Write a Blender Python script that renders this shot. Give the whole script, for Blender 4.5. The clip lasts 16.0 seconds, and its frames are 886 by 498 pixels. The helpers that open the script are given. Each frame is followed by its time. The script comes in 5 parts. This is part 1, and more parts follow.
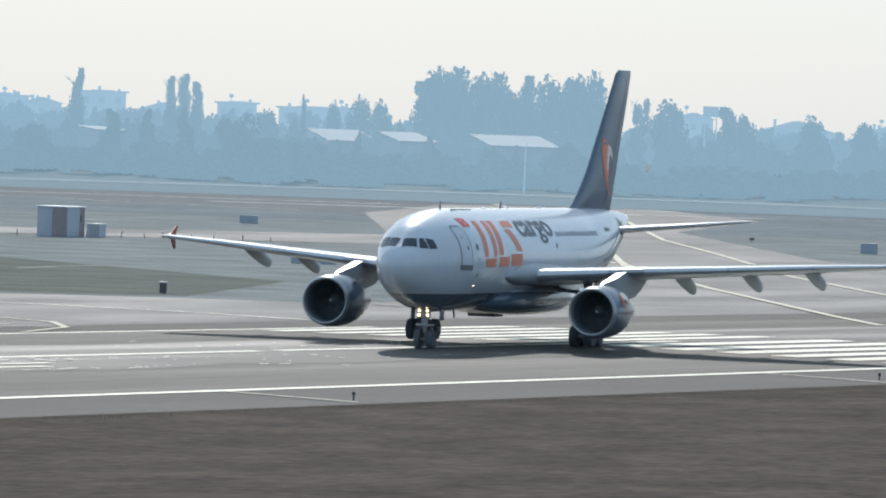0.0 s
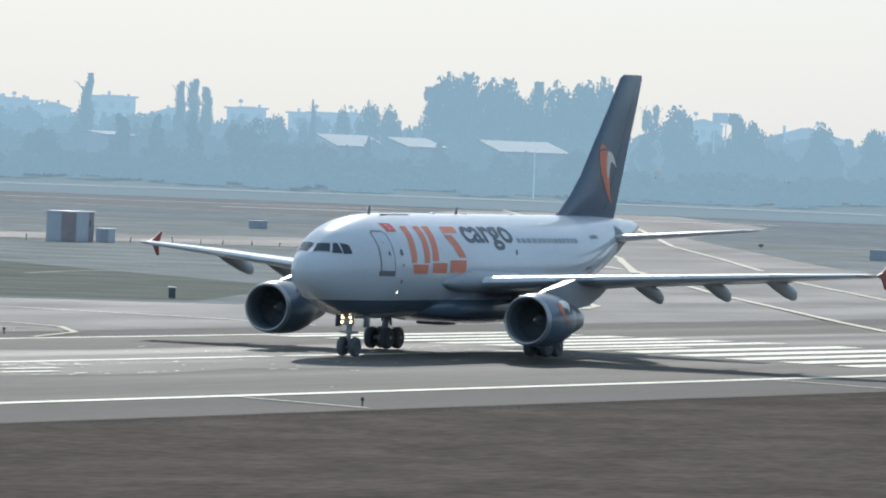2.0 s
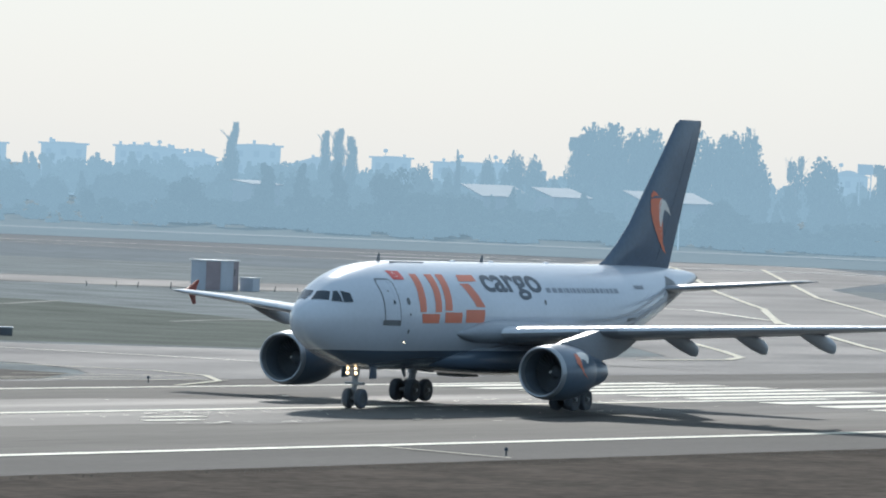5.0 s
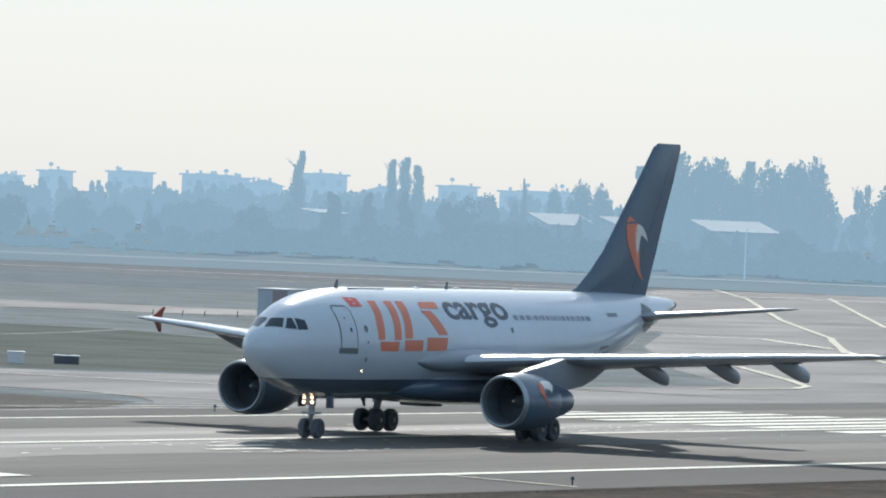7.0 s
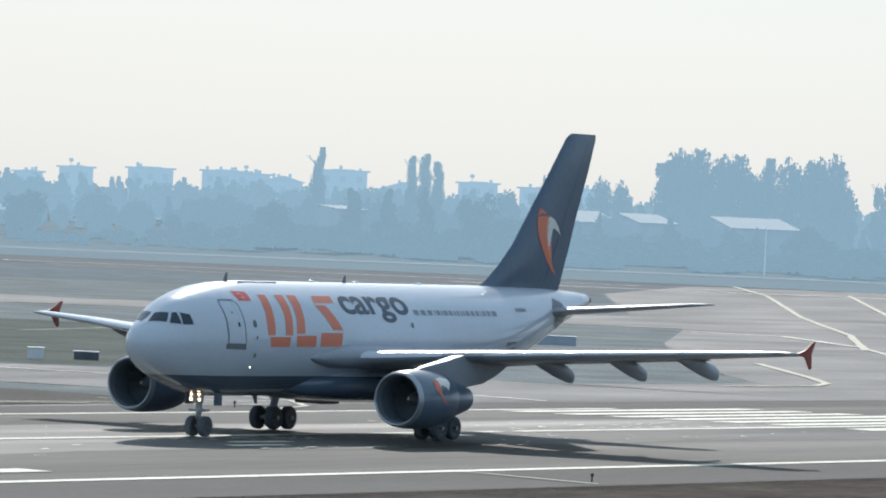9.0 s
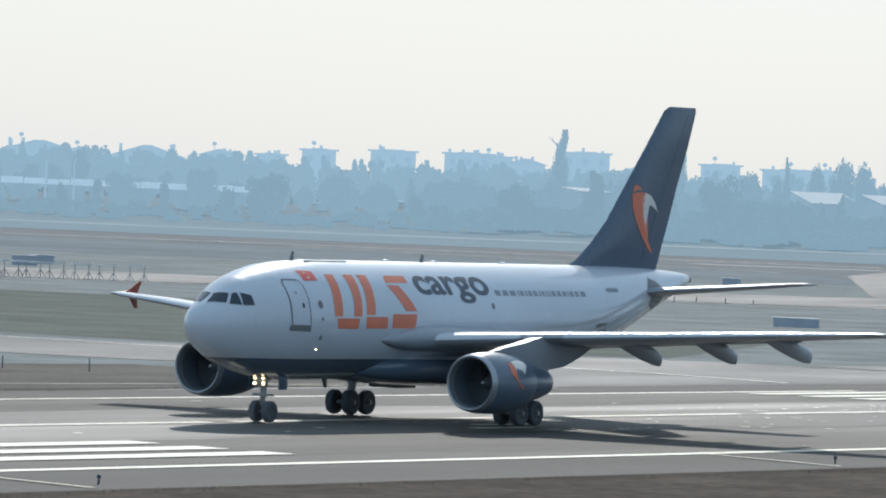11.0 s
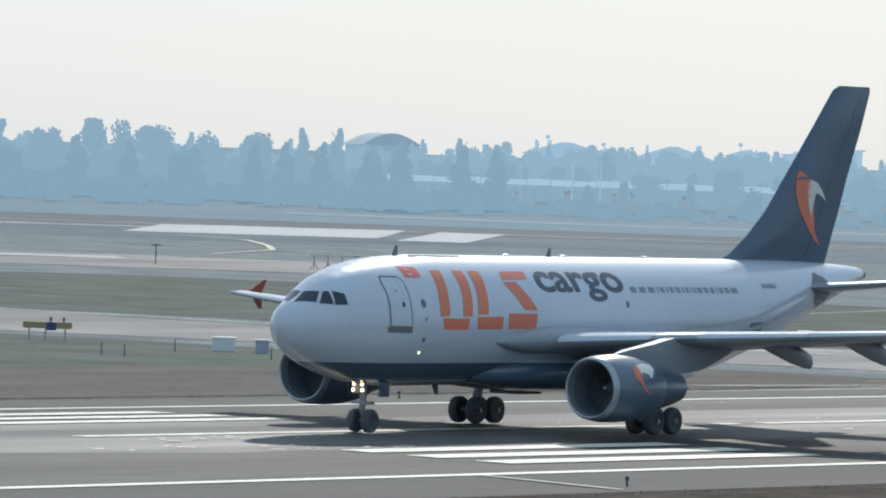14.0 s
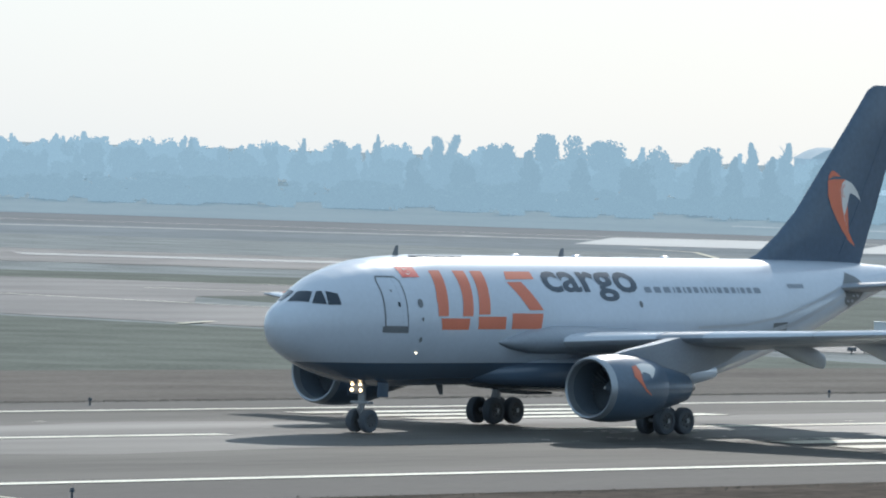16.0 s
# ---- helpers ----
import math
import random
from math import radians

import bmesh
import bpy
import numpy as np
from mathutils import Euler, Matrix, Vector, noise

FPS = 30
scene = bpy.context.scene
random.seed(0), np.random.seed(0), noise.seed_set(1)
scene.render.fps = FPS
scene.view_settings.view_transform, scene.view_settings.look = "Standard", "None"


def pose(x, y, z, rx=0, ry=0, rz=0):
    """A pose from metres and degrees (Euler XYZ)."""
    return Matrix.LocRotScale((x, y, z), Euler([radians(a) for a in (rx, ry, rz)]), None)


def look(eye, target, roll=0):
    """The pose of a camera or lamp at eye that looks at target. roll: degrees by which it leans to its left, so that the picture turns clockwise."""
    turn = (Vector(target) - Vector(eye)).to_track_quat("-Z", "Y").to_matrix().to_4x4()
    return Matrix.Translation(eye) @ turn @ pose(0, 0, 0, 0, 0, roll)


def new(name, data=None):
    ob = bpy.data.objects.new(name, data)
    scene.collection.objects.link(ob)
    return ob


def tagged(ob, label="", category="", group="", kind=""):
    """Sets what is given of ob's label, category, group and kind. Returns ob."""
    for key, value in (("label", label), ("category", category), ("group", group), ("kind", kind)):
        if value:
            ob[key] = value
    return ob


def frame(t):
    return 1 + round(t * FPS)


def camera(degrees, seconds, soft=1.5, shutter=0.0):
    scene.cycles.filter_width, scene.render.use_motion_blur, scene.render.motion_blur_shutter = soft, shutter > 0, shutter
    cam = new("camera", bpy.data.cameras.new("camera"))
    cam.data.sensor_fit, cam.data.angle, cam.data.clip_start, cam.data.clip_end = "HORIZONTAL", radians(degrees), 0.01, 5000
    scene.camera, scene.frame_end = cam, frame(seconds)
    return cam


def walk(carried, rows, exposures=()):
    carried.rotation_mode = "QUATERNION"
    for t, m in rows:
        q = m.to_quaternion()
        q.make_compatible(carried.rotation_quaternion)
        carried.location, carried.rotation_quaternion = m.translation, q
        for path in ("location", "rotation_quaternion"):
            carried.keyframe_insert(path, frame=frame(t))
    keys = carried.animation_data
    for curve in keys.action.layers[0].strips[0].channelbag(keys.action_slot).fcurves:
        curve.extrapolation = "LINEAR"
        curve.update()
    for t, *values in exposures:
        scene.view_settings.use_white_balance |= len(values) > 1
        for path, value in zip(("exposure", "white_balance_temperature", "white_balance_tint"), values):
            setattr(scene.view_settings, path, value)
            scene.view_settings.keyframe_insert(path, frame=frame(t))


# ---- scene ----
# The camera stands on a terrace beside the airfield. x runs along the runway, the way the aircraft goes.
EYE_Z = 12.18
cam = camera(7.269, 16.0, soft=2.0)


def view(t, turn, tilt, roll, back=0.0):
    """A row of the path: turn about the upright, tilt up, roll, and metres that the eye stands back."""
    a, b = radians(turn), radians(tilt)
    eye = Vector((-math.cos(a) * back, -math.sin(a) * back, EYE_Z))
    way = Vector((math.cos(a) * math.cos(b), math.sin(a) * math.cos(b), math.sin(b)))
    return t, look(eye, eye + way * 100, roll)


walk(cam, [view(*r) for r in (
    (0, -152.132, -1.0141, 2.083), (0.5, -152.291, -1.038, 2.079), (1, -152.3038, -1.0149, 2.2),
    (1.5, -152.1974, -0.9854, 2.22), (2, -152.0557, -0.9695, 2.22), (2.5, -151.8826, -0.9699, 2.28),
    (3, -151.6694, -0.9653, 2.28), (3.5, -151.4491, -0.9526, 2.27), (4, -151.2292, -0.8811, 2.31),
    (4.5, -151.036, -0.7327, 2.42), (4.7, -150.965, -0.675, 2.43), (6.8, -150.331, -0.392, 2.45), (7, -150.2981, -0.3923, 2.45),
    (7.5, -150.2446, -0.4031, 2.45), (8, -150.2228, -0.4039, 2.56), (8.2, -150.2090, -0.409, 2.56), (10.3, -149.218, -0.574, 2.44),
    (10.5, -148.8227, -0.5877, 2.421), (11, -148.1506, -0.6571, 2.427), (11.5, -147.315, -0.7736, 2.36),
    (12, -146.7398, -0.8497, 2.36), (12.5, -146.4143, -0.8856, 2.33), (13, -146.0001, -0.9124, 2.35),
    (13.5, -145.5858, -0.8856, 2.42), (14, -143.8268, -0.8121, 2.022), (14.5, -143.3465, -0.787, 1.784),
    (15, -142.8557, -0.814, 1.6), (15.3, -141.90, -0.868, 1.64), (15.4, -141.52, -0.880, 1.67, 0.8), (15.5, -141.168, -0.884, 1.68, 3.4), (15.6, -140.90, -0.877, 1.70, 7.25),
    (15.7, -140.66, -0.863, 1.725, 11.15), (15.8, -140.46, -0.847, 1.755, 15.05), (15.9, -140.27, -0.830, 1.785, 18.95),
    (16, -140.092, -0.812, 1.82, 22.85))],
     exposures=((0, 0.0), (15.5, 0.0), (16, 0.18)))

# ---- light: low haze-bright sky, sun behind the aircraft ----
SUN_TURN, SUN_HEIGHT = -149.5, 32.0
world = bpy.data.worlds.new("sky")
scene.world = world
world.use_nodes = True
wn = world.node_tree.nodes
sky = wn.new("ShaderNodeTexSky")
sky.sky_type = "NISHITA"
sky.sun_disc = False
sky.sun_elevation = radians(SUN_HEIGHT)
sky.sun_rotation = radians(90 - SUN_TURN)
sky.air_density, sky.dust_density, sky.ozone_density = 1.0, 1.2, 2.0
wn["Background"].inputs["Strength"].default_value = 0.1
# thin high haze evens the sky towards white
haze = wn.new("ShaderNodeMix")
haze.data_type = "RGBA"
haze.inputs[0].default_value = 0.72
haze.inputs[7].default_value = (5.0, 7.0, 8.9, 1)
world.node_tree.links.new(sky.outputs[0], haze.inputs[6])
world.node_tree.links.new(haze.outputs[2], wn["Background"].inputs["Color"])

sun = new("sun", bpy.data.lights.new("sun", "SUN"))
sun.data.energy, sun.data.angle, sun.data.color = 2.6, radians(0.7), (1.0, 0.965, 0.91)
sun_way = Vector((math.cos(radians(SUN_TURN)) * math.cos(radians(SUN_HEIGHT)),
                  math.sin(radians(SUN_TURN)) * math.cos(radians(SUN_HEIGHT)), math.sin(radians(SUN_HEIGHT))))
sun.matrix_world = look(Vector((-300, -180, 0)) + sun_way * 400, (-300, -180, 0))


# ---- materials ----
def mat(name, color, rough=0.6, metal=0.0, vary=0.25, size=1.0, fine=12.0, bump=0.0, emit=None, power=0.0, coat=0.0, spec=0.5, stretch=(1, 1, 1), sheen=None, pieces=0.0):
    """A painted, grown or paved surface: two scales of variation round its colour, and fine relief."""
    m = bpy.data.materials.new(name)
    m.use_nodes = True
    n, l = m.node_tree.nodes, m.node_tree.links
    b = n["Principled BSDF"]
    b.inputs["Roughness"].default_value, b.inputs["Metallic"].default_value = rough, metal
    b.inputs["Coat Weight"].default_value = coat
    b.inputs["Coat Roughness"].default_value = 0.07
    b.inputs["Specular IOR Level"].default_value = spec
    co = n.new("ShaderNodeTexCoord")
    mp = n.new("ShaderNodeMapping")
    mp.inputs["Scale"].default_value = stretch
    l.new(co.outputs["Object"], mp.inputs["Vector"])
    big, small = n.new("ShaderNodeTexNoise"), n.new("ShaderNodeTexNoise")
    big.inputs["Scale"].default_value, small.inputs["Scale"].default_value = 1.0 / size, fine / size
    big.inputs["Detail"].default_value, small.inputs["Detail"].default_value = 5, 3
    l.new(mp.outputs[0], big.inputs["Vector"]), l.new(mp.outputs[0], small.inputs["Vector"])
    add = n.new("ShaderNodeMath")
    add.operation = "ADD"
    l.new(big.outputs["Fac"], add.inputs[0]), l.new(small.outputs["Fac"], add.inputs[1])
    half = n.new("ShaderNodeMath")
    half.operation = "MULTIPLY"
    half.inputs[1].default_value = 0.5
    l.new(add.outputs[0], half.inputs[0])
    ramp = n.new("ShaderNodeValToRGB")
    ramp.color_ramp.elements[0].position, ramp.color_ramp.elements[1].position = 0.3, 0.7
    ramp.color_ramp.elements[0].color = (*[c * (1 - vary) for c in color], 1)
    ramp.color_ramp.elements[1].color = (*[min(1, c * (1 + vary)) for c in color], 1)
    l.new(half.outputs[0], ramp.inputs[0])
    l.new(ramp.outputs[0], b.inputs["Base Color"])
    if pieces:
        geo, hsv, span = n.new("ShaderNodeNewGeometry"), n.new("ShaderNodeHueSaturation"), n.new("ShaderNodeMapRange")
        span.inputs["To Min"].default_value, span.inputs["To Max"].default_value = 1 - pieces, 1 + pieces
        l.new(geo.outputs["Random Per Island"], span.inputs["Value"]), l.new(span.outputs[0], hsv.inputs["Value"])
        l.new(ramp.outputs[0], hsv.inputs["Color"]), l.new(hsv.outputs[0], b.inputs["Base Color"])
    if sheen:
        rr = n.new("ShaderNodeMapRange")
        rr.inputs["From Min"].default_value, rr.inputs["From Max"].default_value = 0.35, 0.65
        rr.inputs["To Min"].default_value, rr.inputs["To Max"].default_value = sheen
        l.new(big.outputs["Fac"], rr.inputs["Value"]), l.new(rr.outputs[0], b.inputs["Roughness"])
    if bump:
        bp = n.new("ShaderNodeBump")
        bp.inputs["Strength"].default_value = bump
        bp.inputs["Distance"].default_value = 0.02 * size
        l.new(small.outputs["Fac"], bp.inputs["Height"]), l.new(bp.outputs[0], b.inputs["Normal"])
    # lamps glow by this, and far surfaces that imitate haze
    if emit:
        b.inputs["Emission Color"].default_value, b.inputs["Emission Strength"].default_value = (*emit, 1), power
    return m


def two_tone(m, other, low, high=1e9, back=-1e9, soft=0.02):
    """The same paint with another colour below a height on the thing, forward of a station."""
    n, l = m.node_tree.nodes, m.node_tree.links
    b = n["Principled BSDF"]
    old = b.inputs["Base Color"].links[0].from_socket
    co = n.new("ShaderNodeTexCoord")
    sep = n.new("ShaderNodeSeparateXYZ")
    l.new(co.outputs["Object"], sep.inputs[0])
    below = n.new("ShaderNodeMath")
    below.operation = "LESS_THAN"
    below.inputs[1].default_value = low
    l.new(sep.outputs["Z"], below.inputs[0])
    ahead = n.new("ShaderNodeMath")
    ahead.operation = "GREATER_THAN"
    ahead.inputs[1].default_value = back
    l.new(sep.outputs["X"], ahead.inputs[0])
    both = n.new("ShaderNodeMath")
    both.operation = "MULTIPLY"
    l.new(below.outputs[0], both.inputs[0]), l.new(ahead.outputs[0], both.inputs[1])
    mix = n.new("ShaderNodeMix")
    mix.data_type = "RGBA"
    l.new(both.outputs[0], mix.inputs[0]), l.new(old, mix.inputs[6])
    mix.inputs[7].default_value = (*other, 1)
    l.new(mix.outputs[2], b.inputs["Base Color"])
    return m


NAVY = (0.085, 0.125, 0.175)
HULL = two_tone(mat("white_paint", (0.525, 0.575, 0.64), 0.26, vary=0.05, size=2.5, coat=0.5), NAVY, 3.05, back=-3.5)
WHITE = mat("white_gloss", (0.5244, 0.5750, 0.6394), 0.3, vary=0.05, size=2.0, coat=0.2)
WING = mat("grey_wing_paint", (0.28, 0.31, 0.35), 0.36, vary=0.12, size=1.5, stretch=(1, 0.3, 1))
SLAT = mat("bare_leading_edge", (0.52, 0.56, 0.61), 0.20, metal=0.1, vary=0.06)
SLATE = mat("pale_grey_fairing_paint", (0.36, 0.39, 0.43), 0.4, vary=0.1)
NAVYM = mat("navy_paint", NAVY, 0.3, vary=0.15, size=2.0, coat=0.3)
FINM = mat("navy_fin_paint", (0.0638, 0.1053, 0.1595), 0.35, vary=0.2, size=3.0, coat=0.2)
ORANGE = mat("orange_paint", (0.72, 0.185, 0.095), 0.4, vary=0.06)
RED = mat("red_paint", (0.62, 0.05, 0.04), 0.4, vary=0.08)
FENCE = mat("dull_red_paint", (0.30, 0.055, 0.035), 0.5, vary=0.1)
LETTER = mat("dark_lettering", (0.055, 0.075, 0.10), 0.4, vary=0.1)
URL = mat("thin_grey_lettering", (0.20, 0.23, 0.27), 0.4, vary=0.1)
PALE = mat("pale_lettering", (0.75, 0.72, 0.68), 0.4, vary=0.05)
LINE = mat("livery_grey", (0.42, 0.44, 0.47), 0.4, vary=0.06)
SEAM = mat("seam_grey", (0.16, 0.17, 0.18), 0.5, vary=0.1)
GLASS = mat("cockpit_glass", (0.035, 0.050, 0.068), 0.16, vary=0.1, spec=0.35)
LIP = mat("polished_lip", (0.34, 0.37, 0.40), 0.35, metal=0.6, vary=0.05)
INLET = mat("inlet_lining", (0.1250, 0.1562, 0.1875), 0.5, vary=0.1)
BLADE = mat("titanium_blade", (0.20, 0.225, 0.25), 0.4, metal=0.3, vary=0.1)
NOZZLE = mat("burnt_nozzle", (0.16, 0.14, 0.13), 0.35, metal=0.8, vary=0.25)
TYRE = mat("tyre_rubber", (0.0966, 0.1111, 0.1288), 0.75, vary=0.2, fine=20)
RIM = mat("wheel_metal", (0.10, 0.105, 0.11), 0.55, metal=0.2, vary=0.15)
STRUT = mat("gear_metal", (0.34, 0.35, 0.36), 0.4, metal=0.4, vary=0.2)
LAMP = mat("landing_lamp", (1, 0.9, 0.7), 0.3, emit=(1.0, 0.72, 0.40), power=7.0)
BEACON = mat("marker_lamp", (1, 0.9, 0.7), 0.3, emit=(1.0, 0.85, 0.60), power=6.0)


# ---- small builders ----
def part(name, bm, material, parent, label="", smooth=True):
    """Links a bmesh as one mesh object under a thing or a part."""
    me = bpy.data.meshes.new(name)
    bm.normal_update()
    bm.to_mesh(me)
    bm.free()
    for m in material if isinstance(material, (list, tuple)) else [material]:
        me.materials.append(m)
    if smooth:
        me.polygons.foreach_set("use_smooth", [True] * len(me.polygons))
        me.set_sharp_from_angle(angle=radians(38))
    ob = new(name, me)
    ob.parent = parent
    if label:
        ob["label"] = label
    return ob


def thing(name, label, category, m=None, group="", kind=""):
    ob = new(name)
    ob.empty_display_size = 0.2
    if m is not None:
        ob.matrix_world = m
    return tagged(ob, label, category, group, kind)


def add_box(bm, x0, x1, y0, y1, z0, z1, bevel=0.0):
    made = bmesh.ops.create_cube(bm, size=1.0, matrix=Matrix.LocRotScale(((x0 + x1) / 2, (y0 + y1) / 2, (z0 + z1) / 2), None, (x1 - x0, y1 - y0, z1 - z0)))
    if bevel:
        edges = {e for v in made["verts"] for e in v.link_edges}
        bmesh.ops.bevel(bm, geom=list(edges), offset=bevel, segments=2, affect="EDGES", profile=0.6)
    return bm


def box(*a, bevel=0.0):
    return add_box(bmesh.new(), *a, bevel=bevel)


def add_rod(bm, a, b, r0, r1=None, seg=10):
    a, b = Vector(a), Vector(b)
    d = b - a
    m = Matrix.Translation((a + b) / 2) @ d.to_track_quat("Z", "Y").to_matrix().to_4x4()
    bmesh.ops.create_cone(bm, cap_ends=True, segments=seg, radius1=r0, radius2=r0 if r1 is None else r1, depth=d.length, matrix=m)
    return bm


def rod(*a, **k):
    return add_rod(bmesh.new(), *a, **k)


def loft(rings, cap=True, closed=True):
    """Skins a row of rings with equal counts of points."""
    bm = bmesh.new()
    rows = [[bm.verts.new(p) for p in ring] for ring in rings]
    for a, b in zip(rows, rows[1:]):
        k = len(a)
        for i in range(k if closed else k - 1):
            j = (i + 1) % k
            bm.faces.new((a[i], a[j], b[j], b[i]))
    if cap:
        bm.faces.new(rows[0][::-1])
        bm.faces.new(rows[-1])
    bmesh.ops.recalc_face_normals(bm, faces=bm.faces)
    return bm


def spun(profile, seg=48, cap=False):
    """Turns a profile of (along x, radius) round the x axis."""
    return loft([[(x, r * math.cos(2 * math.pi * i / seg), r * math.sin(2 * math.pi * i / seg)) for i in range(seg)] for x, r in profile], cap=cap)


def foil(chord, thick, lead, y, z, tilt=0.0, upright=False, n=14):
    """An aerofoil section with its leading edge at (lead, y, z)."""
    pts = []
    for i in range(n):
        u = 0.5 * (1 - math.cos(math.pi * i / (n - 1)))
        pts.append((u, 1))
    for i in range(n - 2, 0, -1):
        u = 0.5 * (1 - math.cos(math.pi * i / (n - 1)))
        pts.append((u, -1))
    ring = []
    for u, side in pts:
        h = 5 * thick * (0.2969 * math.sqrt(u) - 0.126 * u - 0.3516 * u * u + 0.2843 * u ** 3 - 0.1036 * u ** 4)
        w = side * h * chord * (1.0 if side > 0 else 0.75)
        x = lead - u * chord
        ring.append((x, y + w, z) if upright else (x, y, z + w + tilt * u * chord))
    return ring


# ---- the cargo aircraft: x forward, y to its left, z up, origin between the main wheels ----
# station, half width, top, bottom, height of the widest line
HULL_LINES = ((21.44, 0.03, 4.60, 4.48, 4.54), (21.37, 0.29, 4.93, 4.18, 4.54), (21.15, 0.57, 5.21, 3.84, 4.54), (20.70, 0.97, 5.53, 3.45, 4.55), (20.25, 1.19, 5.76, 3.22, 4.57), (19.73, 1.41, 6.06, 3.00, 4.60), (19.13, 1.65, 6.42, 2.77, 4.64), (18.53, 1.87, 6.72, 2.59, 4.68), (17.68, 2.15, 6.99, 2.39, 4.73),
              (16.82, 2.42, 7.20, 2.21, 4.77), (15.87, 2.65, 7.38, 2.08, 4.79), (14.54, 2.80, 7.52, 1.99, 4.80),
              (12.5, 2.82, 7.62, 1.98, 4.80), (8.0, 2.82, 7.62, 1.98, 4.80), (3.0, 2.82, 7.62, 1.98, 4.80), (-2.0, 2.82, 7.62, 1.98, 4.80),
              (-6.0, 2.82, 7.62, 1.99, 4.80), (-8.0, 2.80, 7.62, 2.16, 4.84), (-10.0, 2.71, 7.62, 2.58, 4.95), (-12.0, 2.54, 7.62, 3.12, 5.12),
              (-14.0, 2.28, 7.62, 3.72, 5.36), (-16.0, 1.94, 7.60, 4.35, 5.70), (-18.0, 1.54, 7.57, 5.00, 6.10), (-20.0, 1.10, 7.50, 5.64, 6.48),
              (-22.0, 0.66, 7.40, 6.22, 6.78), (-23.2, 0.38, 7.30, 6.60, 6.96), (-23.55, 0.22, 7.18, 6.78, 6.98))


def hull_at(x):
    for a, b in zip(HULL_LINES, HULL_LINES[1:]):
        if b[0] <= x <= a[0]:
            u = (a[0] - x) / (a[0] - b[0])
            return [p + (q - p) * u for p, q in zip(a, b)][1:]
    return HULL_LINES[-1][1:]


def on_hull(x, z, proud=0.012, side=1):
    w, top, bottom, mid = hull_at(x)
    h = (top - mid) if z > mid else (mid - bottom)
    q = max(0.0, 1 - ((z - mid) / h) ** 2)
    k = 1 + proud / max(w, 0.2)
    return (x + (proud if x > 18.5 else 0), side * w * math.sqrt(q) * k + side * proud * 0.2, mid + (z - mid) * k)


def decal(name, polygon, material, parent, label="", proud=0.012, side=1, step=0.25):
    """A painted shape or a pane on the hull's side, drawn as stations and heights."""
    bm = bmesh.new()
    bm.faces.new([bm.verts.new((x, 0, z)) for x, z in polygon])
    for axis in (0, 2):
        lo, hi = min(v.co[axis] for v in bm.verts), max(v.co[axis] for v in bm.verts)
        s = step if axis == 2 else step * 2
        for i in range(1, int((hi - lo) / s) + 1):
            no = Vector((1, 0, 0)) if axis == 0 else Vector((0, 0, 1))
            bmesh.ops.bisect_plane(bm, geom=bm.verts[:] + bm.edges[:] + bm.faces[:], plane_co=no * (lo + i * s), plane_no=no)
    for v in bm.verts:
        v.co = on_hull(v.co.x, v.co.z, proud, side)
    for f in bm.faces:
        if f.normal.y * side < 0:
            f.normal_flip()
    return part(name, bm, material, parent, label)


def pane(quad, side, parent):
    """A flight-deck pane laid on the curve of the nose between four corners."""
    bm, n = bmesh.new(), 7
    a, b, c, d = (Vector(p) for p in quad)
    grid = []
    for i in range(n):
        for j in range(n):
            p = a.lerp(b, i / (n - 1)).lerp(d.lerp(c, i / (n - 1)), j / (n - 1))
            w, top, bottom, mid = hull_at(p.x)
            h = top - mid
            k = 1.014 / math.hypot(p.y / w, (p.z - mid) / h)
            grid.append(bm.verts.new((p.x + 0.012, side * p.y * k, mid + (p.z - mid) * k)))
    for i in range(n - 1):
        for j in range(n - 1):
            bm.faces.new((grid[i * n + j], grid[(i + 1) * n + j], grid[(i + 1) * n + j + 1], grid[i * n + j + 1]))
    bm.normal_update()
    if sum(f.normal.z for f in bm.faces) < 0:
        bmesh.ops.reverse_faces(bm, faces=bm.faces[:])
    part("cockpit_window", bm, GLASS, parent, "dark cockpit pane")


def band(points, width):
    """A ribbon polygon along a line of stations and heights."""
    left, right = [], []
    for i, p in enumerate(points):
        a, b = Vector(points[max(i - 1, 0)]), Vector(points[min(i + 1, len(points) - 1)])
        d = (b - a).normalized()
        w = width[i] if isinstance(width, (list, tuple)) else width
        left.append((p[0] - d.y * w / 2, p[1] + d.x * w / 2))
        right.append((p[0] + d.y * w / 2, p[1] - d.x * w / 2))
    return left + right[::-1]


def ribbons(name, points, width, material, parent, label="", proud=0.014):
    """A thin line on the hull, in one mesh of short quads."""
    bm = bmesh.new()
    fine = []
    for a, b in zip(points, points[1:]):
        k = max(1, int((Vector(b) - Vector(a)).length / 0.2))
        fine += [tuple(Vector(a).lerp(Vector(b), i / k)) for i in range(k)]
    fine.append(points[-1])
    poly = band(fine, width)
    n = len(fine)
    vs = [bm.verts.new(on_hull(x, z, proud)) for x, z in poly]
    for i in range(n - 1):
        bm.faces.new((vs[i], vs[i + 1], vs[2 * n - 2 - i], vs[2 * n - 1 - i]))
    bmesh.ops.recalc_face_normals(bm, faces=bm.faces)
    return part(name, bm, material, parent, label)


